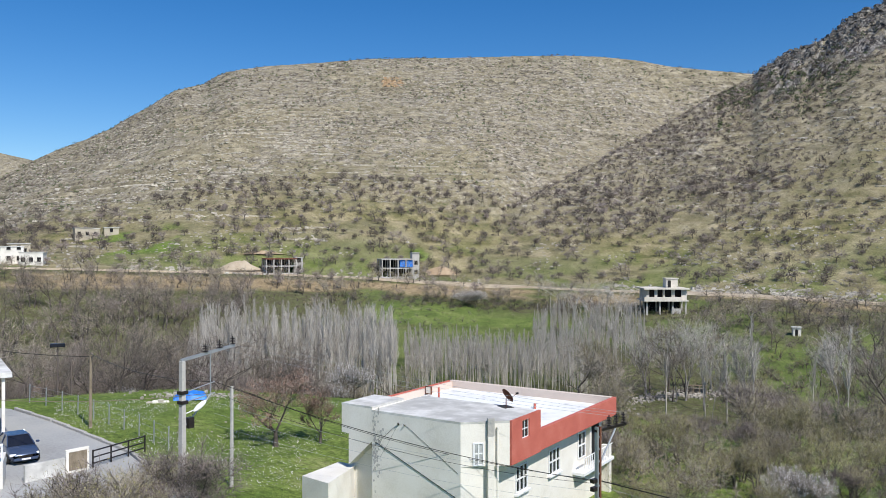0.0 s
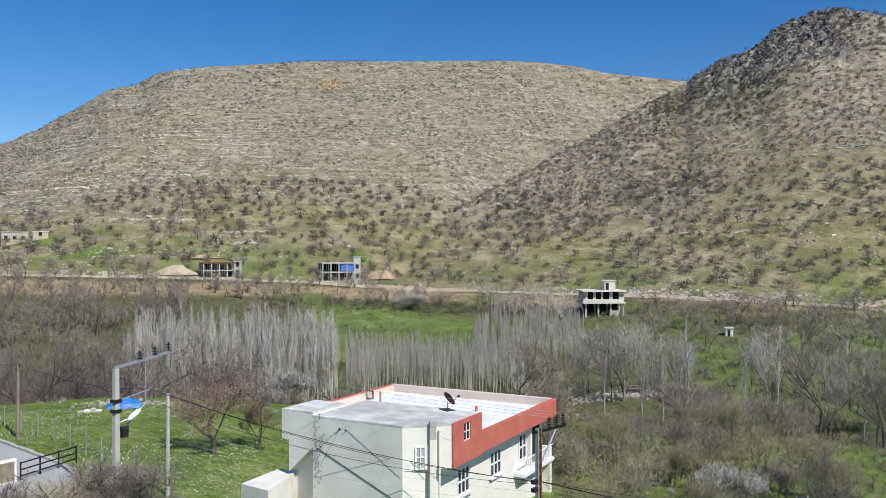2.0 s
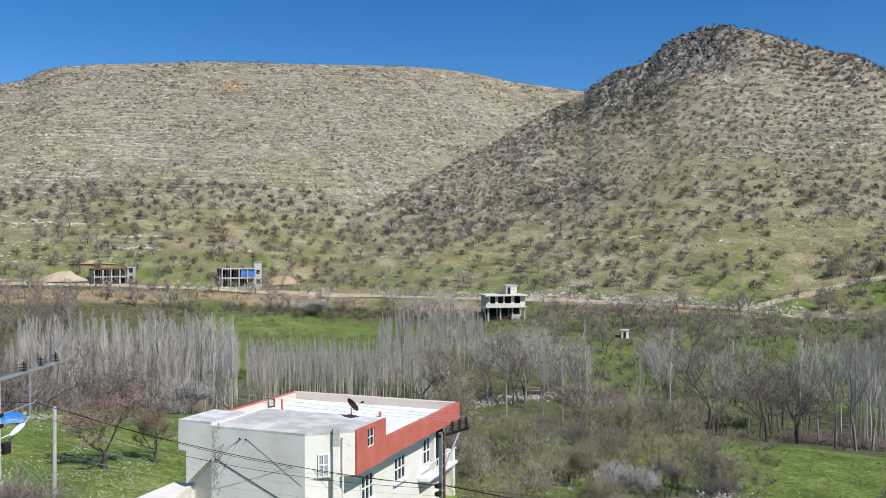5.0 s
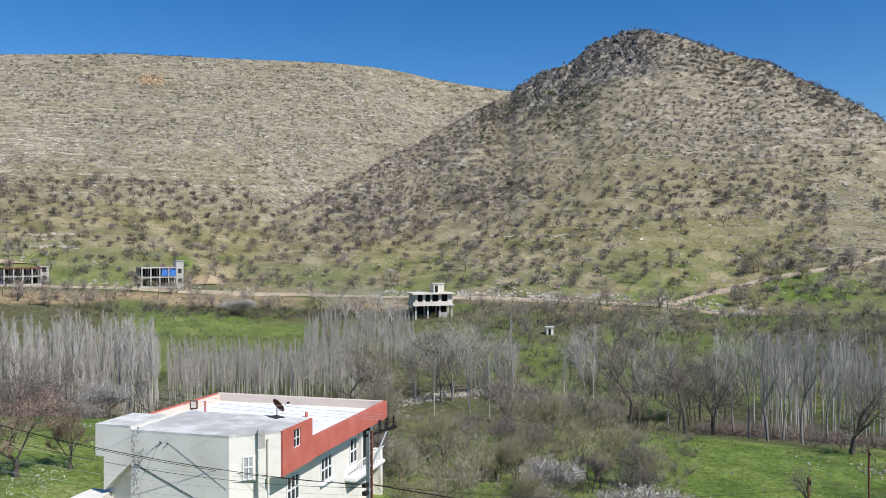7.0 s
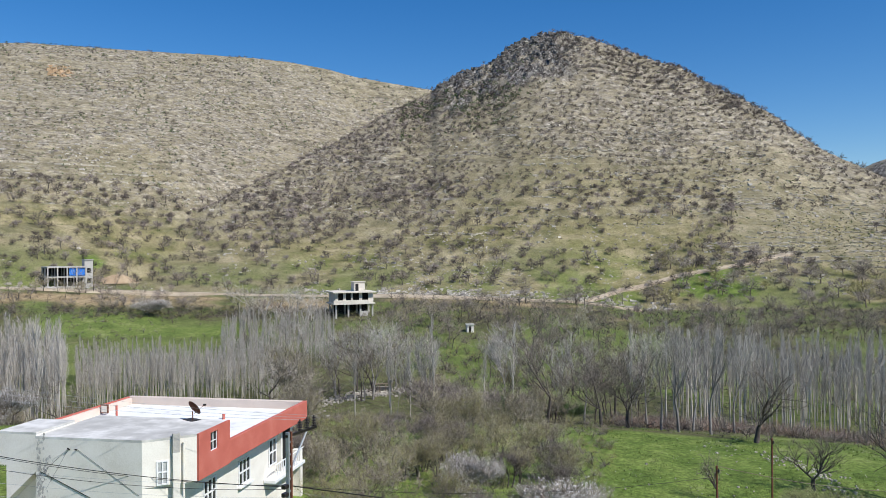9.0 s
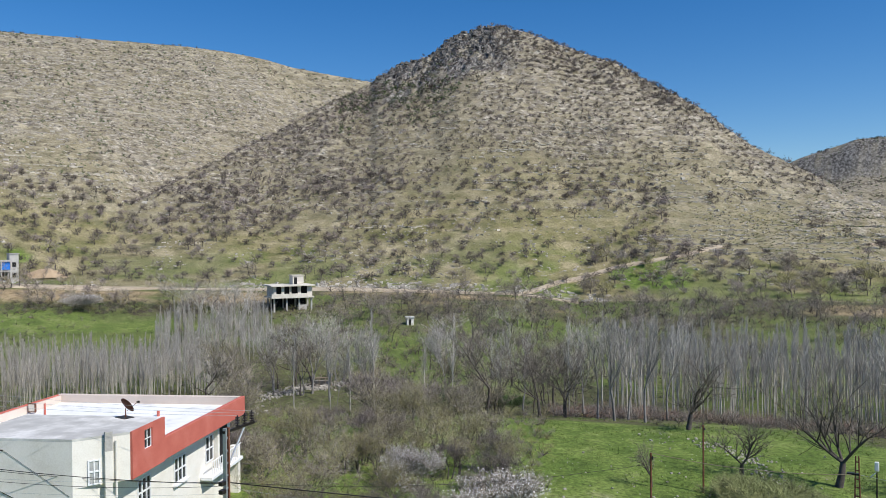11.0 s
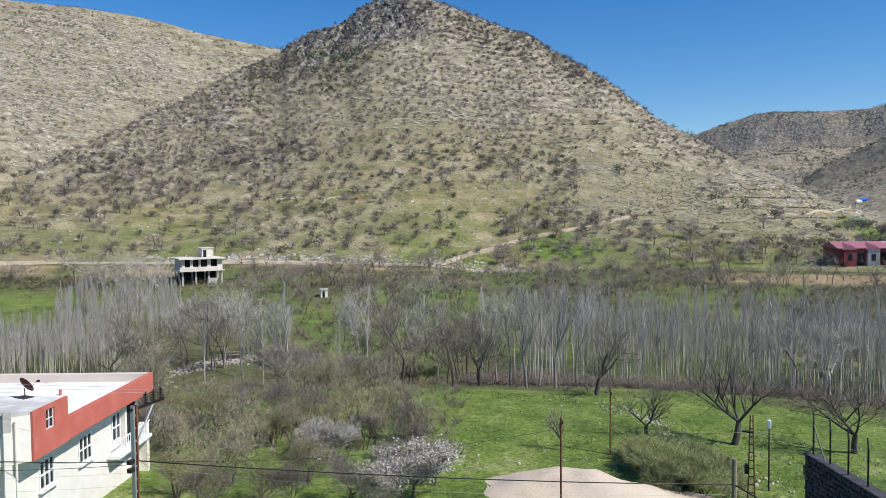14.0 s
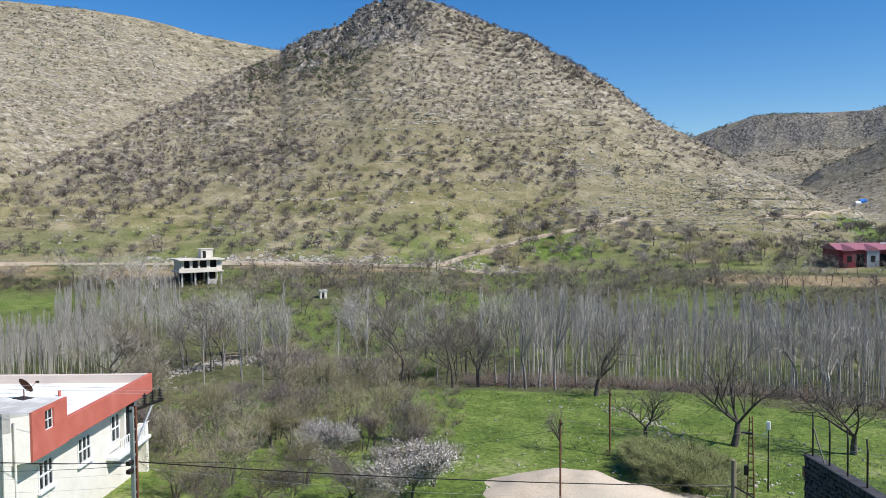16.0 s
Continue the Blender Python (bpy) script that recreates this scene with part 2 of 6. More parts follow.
def land(x, y):
    """Height of the ground at x, y (arrays), and how far up on the rocky hills it lies (0 in the valley)."""
    x, y = np.asarray(x, float), np.asarray(y, float)
    az, r = np.degrees(np.arctan2(-x, y)), np.hypot(x, y)
    road = table(az, ROAD)
    near = 15 + (table(az, NEAR) - 15) * smooth(4, 34, r)
    floor_r = 24.2
    z = -near
    z = z + (near - floor_r) * smooth(76, 122, r)
    z = z + (floor_r - road) * np.clip((r - 150) / 78, 0, 1)
    front = smooth(112, 84, np.abs(az))
    z = z + 0.5 * (fbm(x / 14, y / 14, 3) - 0.5) * smooth(20, 120, r)
    n1 = fbm(x / 60, y / 60, 11) - 0.5
    n2 = fbm(x / 9, y / 9, 21) - 0.5
    # the long hill
    foot = table(az, [(-24, 430), (-4, 262), (6, 240)])
    crest = 660.0
    zl = crest * np.tan(np.radians(table(az, LEFT)))
    zf = -road + (foot - 240) * 0.08
    s = (r - foot) / (crest - foot)
    left = zf + (zl - zf) * (0.92 * s + 0.08 * s ** 3)
    left = np.where(s > 1, zl - (r - crest) * 0.12, left)
    left = np.where(s < 0, -road + (r - 240) * 0.08, left)
    # the pointed hill
    cr = table(az, RIGHT_R)
    zr = cr * np.tan(np.radians(table(az, RIGHT)))
    s2 = (r - 240) / np.maximum(cr - 240, 1)
    right = -road + (zr + road) * (0.62 * s2 + 0.38 * s2 * s2)
    right = np.where(s2 > 1, zr - (r - cr) * table(az, [(-20, 0.45), (-8, 0.1), (-4, 0.02)]), right)
    right = np.where((s2 < 0) | (az > 5.9) | (az < -80), -1e3, right)
    z = np.where(r > 240, np.maximum(z, np.maximum(left, right)), z)
    up = smooth(250, 330, r) * front
    # the crests keep to their lines
    calm = 1 - 0.85 * np.maximum(np.exp(-((r - crest) / 24) ** 2), (right > left) * np.exp(-((r - cr) / 20) ** 2))
    z = z + up * calm * (n1 * 5 * (1 - np.exp(-np.abs(r - 240) / 60)) + n2 * 1.3)
    # ledges of rock
    crag = (right > left) * smooth(-21.2, -23, az) * smooth(-33, -29.5, az) * smooth(0.76, 0.84, s2) * (s2 < 1.03)
    step = 3.4 + 1.6 * fbm(x / 90, y / 90, 31)
    f = z / step + 0.5 * n1
    g = np.floor(f) + smooth(0.55, 1.0, f - np.floor(f))
    mask = smooth(0.42, 0.62, fbm(x / 40, y / 40, 41)) * up
    z = z + calm * mask * (g - f + 0.35) * step * 0.75
    ridged = 1 - np.abs(2 * fbm(az * 2.4, r / 7, 51, 5) - 1)
    z = z + crag * (ridged - 0.8) * 11 * (0.35 + 0.65 * calm)
    # country further off
    for tab, rr, r0 in ((FAR_RIGHT, 1100.0, 620.0), (SPUR, 820.0, 560.0), (FAR_LEFT, 1500.0, 900.0)):
        zt = rr * np.tan(np.radians(table(az, tab)))
        s3 = np.clip((r - r0) / (rr - r0), 0, 1)
        hill = -15 + (zt + 15) * (0.75 * s3 + 0.25 * smooth(0.86, 0.94, s3)) + n1 * 9 * s3 * smooth(1.0, 0.9, s3)
        hill = np.where(r > rr, zt - (r - rr) * 0.1, hill)
        lo, hi = min(a for a, _ in tab), max(a for a, _ in tab)
        z = np.where((az > lo) & (az < hi) & (r > r0), np.maximum(z, hill), z)
        crag = np.maximum(crag, ((az > lo) & (az < hi) & (az < 0) & (r < rr + 50)) * smooth(0.8, 0.9, s3) * (0.9 if rr > 1000 else 0.5))
    z = np.maximum(z, -26)
    z = z * front - near * (1 - front)
    land.crag, land.pointed = crag, right > left
    return EYE + z, up


def gz(x, y):
    return float(land(np.array([x]), np.array([y]))[0][0])


def polar(az, r):
    a = radians(az)
    return -math.sin(a) * r, math.cos(a) * r


def at(az, el):
    """Where the line of sight at that bearing and height meets the ground."""
    r = np.arange(18, 900, 0.25)
    a = radians(az)
    z, _ = land(-math.sin(a) * r, math.cos(a) * r)
    k = int(np.argmax(z > EYE + r * math.tan(radians(el))))
    return -math.sin(a) * r[k], math.cos(a) * r[k], float(z[k])


# ---- mesh helpers ----
def mesh_np(name, verts, faces, mats, smooth_faces=False, index=None):
    me = bpy.data.meshes.new(name)
    verts, faces = np.asarray(verts, np.float32), np.asarray(faces, np.int32)
    k = faces.shape[1]
    me.vertices.add(len(verts))
    me.vertices.foreach_set("co", verts.ravel())
    me.loops.add(faces.size)
    me.loops.foreach_set("vertex_index", faces.ravel())
    me.polygons.add(len(faces))
    me.polygons.foreach_set("loop_start", np.arange(0, faces.size, k, dtype=np.int32))
    for m in mats if isinstance(mats, (list, tuple)) else [mats]:
        me.materials.append(m)
    if index is not None:
        me.polygons.foreach_set("material_index", np.asarray(index, np.int32))
    me.polygons.foreach_set("use_smooth", np.full(len(faces), smooth_faces))
    me.update(calc_edges=True)
    return me


def part(name, bm, mat, parent=None, label="", bevel=0.0):
    """Links a bmesh as one mesh object under a thing or a part."""
    if bevel:
        bmesh.ops.bevel(bm, geom=bm.edges[:], offset=bevel, segments=1, affect="EDGES")
    me = bpy.data.meshes.new(name)
    bm.to_mesh(me)
    bm.free()
    me.materials.append(mat)
    ob = new(name, me)
    ob.parent = parent
    if label:
        tagged(ob, label)
    return ob


def thing(name, x, y, z, label, category, turn=0.0, group="", kind=""):
    ob = new(name)
    ob.empty_display_size = 0.3
    ob.matrix_basis = pose(x, y, z, 0, 0, turn)
    return tagged(ob, label, category, group, kind)


def box(x0, x1, y0, y1, z0, z1, bm=None):
    bm = bm or bmesh.new()
    vs = [bm.verts.new((x, y, z)) for z in (z0, z1) for x, y in ((x0, y0), (x1, y0), (x1, y1), (x0, y1))]
    for f in ((3, 2, 1, 0), (4, 5, 6, 7), (0, 1, 5, 4), (1, 2, 6, 5), (2, 3, 7, 6), (3, 0, 4, 7)):
        bm.faces.new([vs[i] for i in f])
    return bm


def prism(outline, z0, z1, bm=None):
    bm = bm or bmesh.new()
    lo, hi = [bm.verts.new((x, y, z0)) for x, y in outline], [bm.verts.new((x, y, z1)) for x, y in outline]
    bm.faces.new(lo[::-1]), bm.faces.new(hi)
    for i in range(len(lo)):
        j = (i + 1) % len(lo)
        bm.faces.new((lo[i], lo[j], hi[j], hi[i]))
    bmesh.ops.recalc_face_normals(bm, faces=bm.faces[:])
    return bm


def rod(p, q, r0, r1=None, n=8, bm=None):
    """A tapered round bar from p to q."""
    bm = bm or bmesh.new()
    p, q = Vector(p), Vector(q)
    r1 = r0 if r1 is None else r1
    rot = (q - p).to_track_quat("Z", "Y").to_matrix()
    rings = []
    for c, r in ((p, r0), (q, r1)):
        rings.append([bm.verts.new(c + rot @ Vector((r * math.cos(a), r * math.sin(a), 0))) for a in (2 * math.pi * i / n for i in range(n))])
    for i in range(n):
        j = (i + 1) % n
        bm.faces.new((rings[0][i], rings[0][j], rings[1][j], rings[1][i]))
    bm.faces.new(rings[0][::-1]), bm.faces.new(rings[1])
    return bm


# ---- ground: one sheet to the horizon ----
def ground_material():
    m = bpy.data.materials.new("ground")
    m.use_nodes = True
    n, l = m.node_tree.nodes, m.node_tree.links
    b = n["Principled BSDF"]
    b.inputs["Roughness"].default_value, b.inputs["Specular IOR Level"].default_value = 0.95, 0.15
    co, geo = n.new("ShaderNodeTexCoord"), n.new("ShaderNodeNewGeometry")

    def noise_at(scale, detail=6, stretch=None, rough=0.55):
        t = n.new("ShaderNodeTexNoise")
        t.inputs["Scale"].default_value, t.inputs["Detail"].default_value, t.inputs["Roughness"].default_value = scale, detail, rough
        if stretch:
            mp = n.new("ShaderNodeMapping")
            mp.inputs["Scale"].default_value = stretch
            l.new(co.outputs["Object"], mp.inputs["Vector"])
            l.new(mp.outputs["Vector"], t.inputs["Vector"])
        else:
            l.new(co.outputs["Object"], t.inputs["Vector"])
        return t.outputs["Fac"]

    def ramp(fac, stops):
        r = n.new("ShaderNodeValToRGB")
        while len(r.color_ramp.elements) < len(stops):
            r.color_ramp.elements.new(0.5)
        for e, (p, c) in zip(r.color_ramp.elements, stops):
            e.position, e.color = p, (*c, 1) if isinstance(c, tuple) else (c, c, c, 1)
        l.new(fac, r.inputs["Fac"])
        return r.outputs["Color"]

    def mix(fac, a, bb):
        x = n.new("ShaderNodeMix")
        x.data_type = "RGBA"
        l.new(fac, x.inputs["Factor"])
        l.new(a, x.inputs["A"]), l.new(bb, x.inputs["B"])
        return x.outputs["Result"]

    def math2(op, a, bb):
        x = n.new("ShaderNodeMath")
        x.operation, x.use_clamp = op, True
        l.new(a, x.inputs[0])
        l.new(bb, x.inputs[1]) if not isinstance(bb, float) else None
        if isinstance(bb, float):
            x.inputs[1].default_value = bb
        return x.outputs[0]

    cover = n.new("ShaderNodeVertexColor")
    cover.layer_name = "cover"
    sep = n.new("ShaderNodeSeparateColor")
    l.new(cover.outputs["Color"], sep.inputs["Color"])
    grass = ramp(noise_at(0.16, 8, None, 0.7), [(0.3, (0.06, 0.095, 0.02)), (0.45, (0.115, 0.17, 0.036)), (0.57, (0.17, 0.225, 0.055)), (0.7, (0.28, 0.29, 0.13))])
    # leaf litter, its colour darkened for the shade between the trees
    shaded_litter = ramp(noise_at(0.5, 8, None, 0.7), [(0.3, (0.055, 0.05, 0.03)), (0.45, (0.11, 0.1, 0.058)), (0.55, (0.105, 0.115, 0.043)), (0.68, (0.21, 0.195, 0.13))])
    dry = ramp(noise_at(0.12, 9, None, 0.72), [(0.34, (0.1, 0.086, 0.052)), (0.44, (0.2, 0.172, 0.108)), (0.55, (0.295, 0.256, 0.166)), (0.66, (0.45, 0.395, 0.275))])
    scree = ramp(noise_at(0.3, 9, (1, 1, 1.8), 0.8), [(0.39, (0.07, 0.06, 0.05)), (0.46, (0.185, 0.163, 0.13)), (0.53, (0.315, 0.28, 0.228)), (0.61, (0.57, 0.52, 0.43))])
    soil = ramp(noise_at(0.5, 8, None, 0.7), [(0.35, (0.22, 0.165, 0.09)), (0.65, (0.4, 0.31, 0.19))])
    # rock shows in level bands and on steep faces
    bands = ramp(noise_at(0.04, 9, (1, 1, 9), 0.7), [(0.45, 0.0), (0.55, 1.0)])
    bit = ramp(noise_at(0.22, 8, None, 0.75), [(0.42, 0.0), (0.56, 1.0)])
    sepn = n.new("ShaderNodeSeparateXYZ")
    l.new(geo.outputs["Normal"], sepn.inputs[0])
    steep = ramp(sepn.outputs["Z"], [(0.6, 1.0), (0.82, 0.0)])
    rockiness = math2("MULTIPLY", math2("MAXIMUM", math2("MAXIMUM", math2("MULTIPLY", bands, bit), math2("MULTIPLY", bit, 0.8)), steep), sep.outputs["Green"])
    base = mix(sep.outputs["Red"], shaded_litter, grass)
    khaki = ramp(noise_at(0.1, 9, None, 0.7), [(0.34, (0.085, 0.09, 0.03)), (0.44, (0.172, 0.16, 0.067)), (0.54, (0.255, 0.222, 0.113)), (0.66, (0.39, 0.332, 0.2))])
    hill = mix(rockiness, mix(sep.outputs["Red"], dry, khaki), scree)
    hillmask = ramp(sep.outputs["Green"], [(0.0, 0.0), (0.1, 1.0)])
    col = mix(hillmask, base, hill)
    col = mix(sep.outputs["Blue"], col, soil)
    crag = n.new("ShaderNodeVertexColor")
    crag.layer_name = "crag"
    dark = ramp(noise_at(0.4, 9, (1, 1, 0.6), 0.75), [(0.4, (0.025, 0.024, 0.024)), (0.49, (0.11, 0.105, 0.1)), (0.58, (0.34, 0.32, 0.29))])
    col = mix(crag.outputs["Color"], col, dark)
    grain = n.new("ShaderNodeMapRange")
    grain.inputs["From Min"].default_value, grain.inputs["From Max"].default_value = 0.36, 0.64
    grain.inputs["To Min"].default_value, grain.inputs["To Max"].default_value = 0.5, 1.45
    l.new(noise_at(2.4, 5, None, 0.8), grain.inputs["Value"])
    speck = n.new("ShaderNodeHueSaturation")
    l.new(grain.outputs["Result"], speck.inputs["Value"])
    l.new(col, speck.inputs["Color"])
    col = speck.outputs["Color"]
    l.new(col, b.inputs["Base Color"])
    bp = n.new("ShaderNodeBump")
    bp.inputs["Strength"].default_value, bp.inputs["Distance"].default_value = 0.8, 0.4
    l.new(noise_at(0.8, 8, None, 0.7), bp.inputs["Height"])
    l.new(bp.outputs["Normal"], b.inputs["Normal"])
    return m


def build_ground():
    az = np.concatenate([np.arange(-68, 36, 0.19), np.arange(36, 292, 4.0)])
    r = np.concatenate([[0.0], np.arange(4, 100, 2.0), np.arange(100, 245, 2.0), np.arange(245, 520, 1.7), np.arange(520, 700, 2.4),
                        np.arange(700, 1200, 12), [1250, 1350, 1450, 1500, 1520, 1700, 2000, 2600, 3400, 4600]])
    A, R = np.meshgrid(np.radians(az), r)
    X, Y = -np.sin(A) * R, np.cos(A) * R
    Z, up = land(X, Y)
    crag = land.crag * smooth(0.3, 0.55, fbm(X / 7, Y / 7, 95))
    na, nr = len(az), len(r)
    v = np.stack([X, Y, Z], -1).reshape(-1, 3)
    i, j = np.meshgrid(np.arange(nr - 1), np.arange(na), indexing="ij")
    k = (j + 1) % na
    q = np.stack([i * na + j, (i + 1) * na + j, (i + 1) * na + k, i * na + k], -1).reshape(-1, 4)[:, ::-1]
    me = mesh_np("ground", v, q, ground_material(), True)
    deg = np.degrees(A)
    wet = fbm(X / 25, Y / 25, 61)
    grass = np.where(R < 86, 1.0, 0.85 * smooth(0.52, 0.62, wet))
    # the green strips behind the poplars and along the foot of the hills
    strip = smooth(178, 184, R) * smooth(209, 203, R) * smooth(-13, -10, deg) * smooth(7, 4, deg)
    patch = smooth(150, 160, R) * smooth(0.54, 0.62, fbm(X / 13, Y / 13, 63)) * (R < 235)
    grass = np.where((R > 140) & (R < 236), np.maximum(0.8 * strip * smooth(0.36, 0.5, wet), 0.5 * patch), grass)
    grass = np.where((deg > 7) & (R > 88), grass * 0.2, grass)
    east = smooth(-11, -14, deg) * (R >= 86) * (R < 200)
    grass = np.maximum(grass, east * (0.08 + 0.6 * smooth(0.47, 0.6, wet)))
    grove = (deg > -11) * (deg < 18) * (R > 120) * (R < 186) + (deg < -37) * (R > 100) * (R < 138)
    grass = np.where(grove, 0.1 + 0.45 * smooth(0.46, 0.6, wet), grass)
    foot = smooth(425, 270, R) * (0.55 + 0.45 * smooth(0.38, 0.6, fbm(X / 30, Y / 30, 71)))
    grass = np.where(R >= 236, foot, grass)
    rocky = up * np.clip(0.15 + 1.25 * smooth(250, 450, R) * smooth(0.3, 0.62, fbm(X / 55, Y / 55, 81)) + 0.3 * smooth(330, 480, R), 0, 1)
    rocky = np.where(R >= 236, np.maximum(rocky, 0.12), rocky)
    lush = np.maximum.reduce([smooth(-56.5, -58.5, deg) * smooth(248, 262, R) * smooth(420, 380, R),
                              smooth(-37, -38.5, deg) * smooth(-45, -43, deg) * smooth(244, 250, R) * smooth(285, 268, R),
                              smooth(17, 19, deg) * smooth(25, 23, deg) * smooth(255, 262, R) * smooth(300, 285, R),
                              smooth(-2, 0, deg) * smooth(3, 2, deg) * smooth(248, 254, R) * smooth(285, 270, R),
                              0.7 * smooth(310, 246, R) * (R > 236)]) * smooth(0.36, 0.52, fbm(X / 14, Y / 14, 73))
    grass, rocky = np.maximum(grass, lush), rocky * (1 - lush)
    soil = smooth(210, 214, R) * smooth(227, 224, R) * smooth(0.45, 0.55, fbm(X / 40, Y / 25, 91))
    col = np.ones((na * nr, 4), np.float32)
    col[:, 0], col[:, 1], col[:, 2] = grass.ravel(), rocky.ravel(), soil.ravel()
    ca = me.color_attributes.new("cover", "FLOAT_COLOR", "POINT")
    ca.data.foreach_set("color", col.ravel())
    cr = np.repeat(crag.reshape(-1, 1), 4, 1).astype(np.float32)
    me.color_attributes.new("crag", "FLOAT_COLOR", "POINT").data.foreach_set("color", cr.ravel())
    return tagged(new("ground", me), "grassy valley floor rising into dry rocky limestone hills", "ground", kind="structure")


build_ground()


def ribbon(name, pts, width, mat, label, lift=0.42, kind="structure", cat="road"):
    """A road laid on the ground along bearing and height pairs."""
    path = [Vector(at(*p)) for p in pts]
    dense = []
    for a, b in zip(path, path[1:]):
        n = max(2, int((b - a).length / 3))
        dense += [a.lerp(b, i / n) for i in range(n)]
    dense.append(path[-1])
    rows = []
    for i, p in enumerate(dense):
        d = (dense[min(i + 1, len(dense) - 1)] - dense[max(i - 1, 0)])
        side = Vector((-d.y, d.x, 0)).normalized()
        w = width * (0.85 + 0.3 * vnoise(i / 4.0, 0.5, 7))
        line = [p + side * k * w / 2 for k in (-1.25, -1, -0.4, 0.4, 1, 1.25)]
        zs = land(np.array([q.x for q in line]), np.array([q.y for q in line]))[0]
        rows.append([(q.x, q.y, float(h) + e) for q, h, e in zip(line, zs, (-0.3, lift, lift + 0.05, lift + 0.05, lift, -0.3))])
    v = [c for r in rows for c in r]
    f = []
    for i in range(len(rows) - 1):
        o, u = 6 * i, 6 * i + 6
        for a, b in ((0, 1), (1, 2), (2, 3), (3, 4), (4, 5)):
            f.append((o + a, u + a, u + b, o + b)[::-1])
    return tagged(new(name, mesh_np(name, v, f, mat)), label, cat, kind=kind)


ribbon("road", [(30, -1.2), (14, -1.6), (5.5, -2.16), (-2, -2.6), (-9.7, -2.92), (-20.3, -3.1), (-31.4, -3.6), (-36, -4.2)], 4.5, M["dirt"], "pale dusty valley road at the foot of the hills")
ribbon("dirt_track", [(-54.5, -0.2), (-56.7, -0.3), (-58.6, -0.1), (-59.5, 0.15), (-59.9, 0.6)], 0.6, M["dirt"], "faint tyre track curving up to the tents")
ribbon("dirt_track", [(-31.6, -3.5), (-34.6, -2.75), (-38.4, -1.76), (-43.5, -0.8), (-45.6, -0.25)], 1.8, M["dirt"], "pale dirt track climbing the hillside")


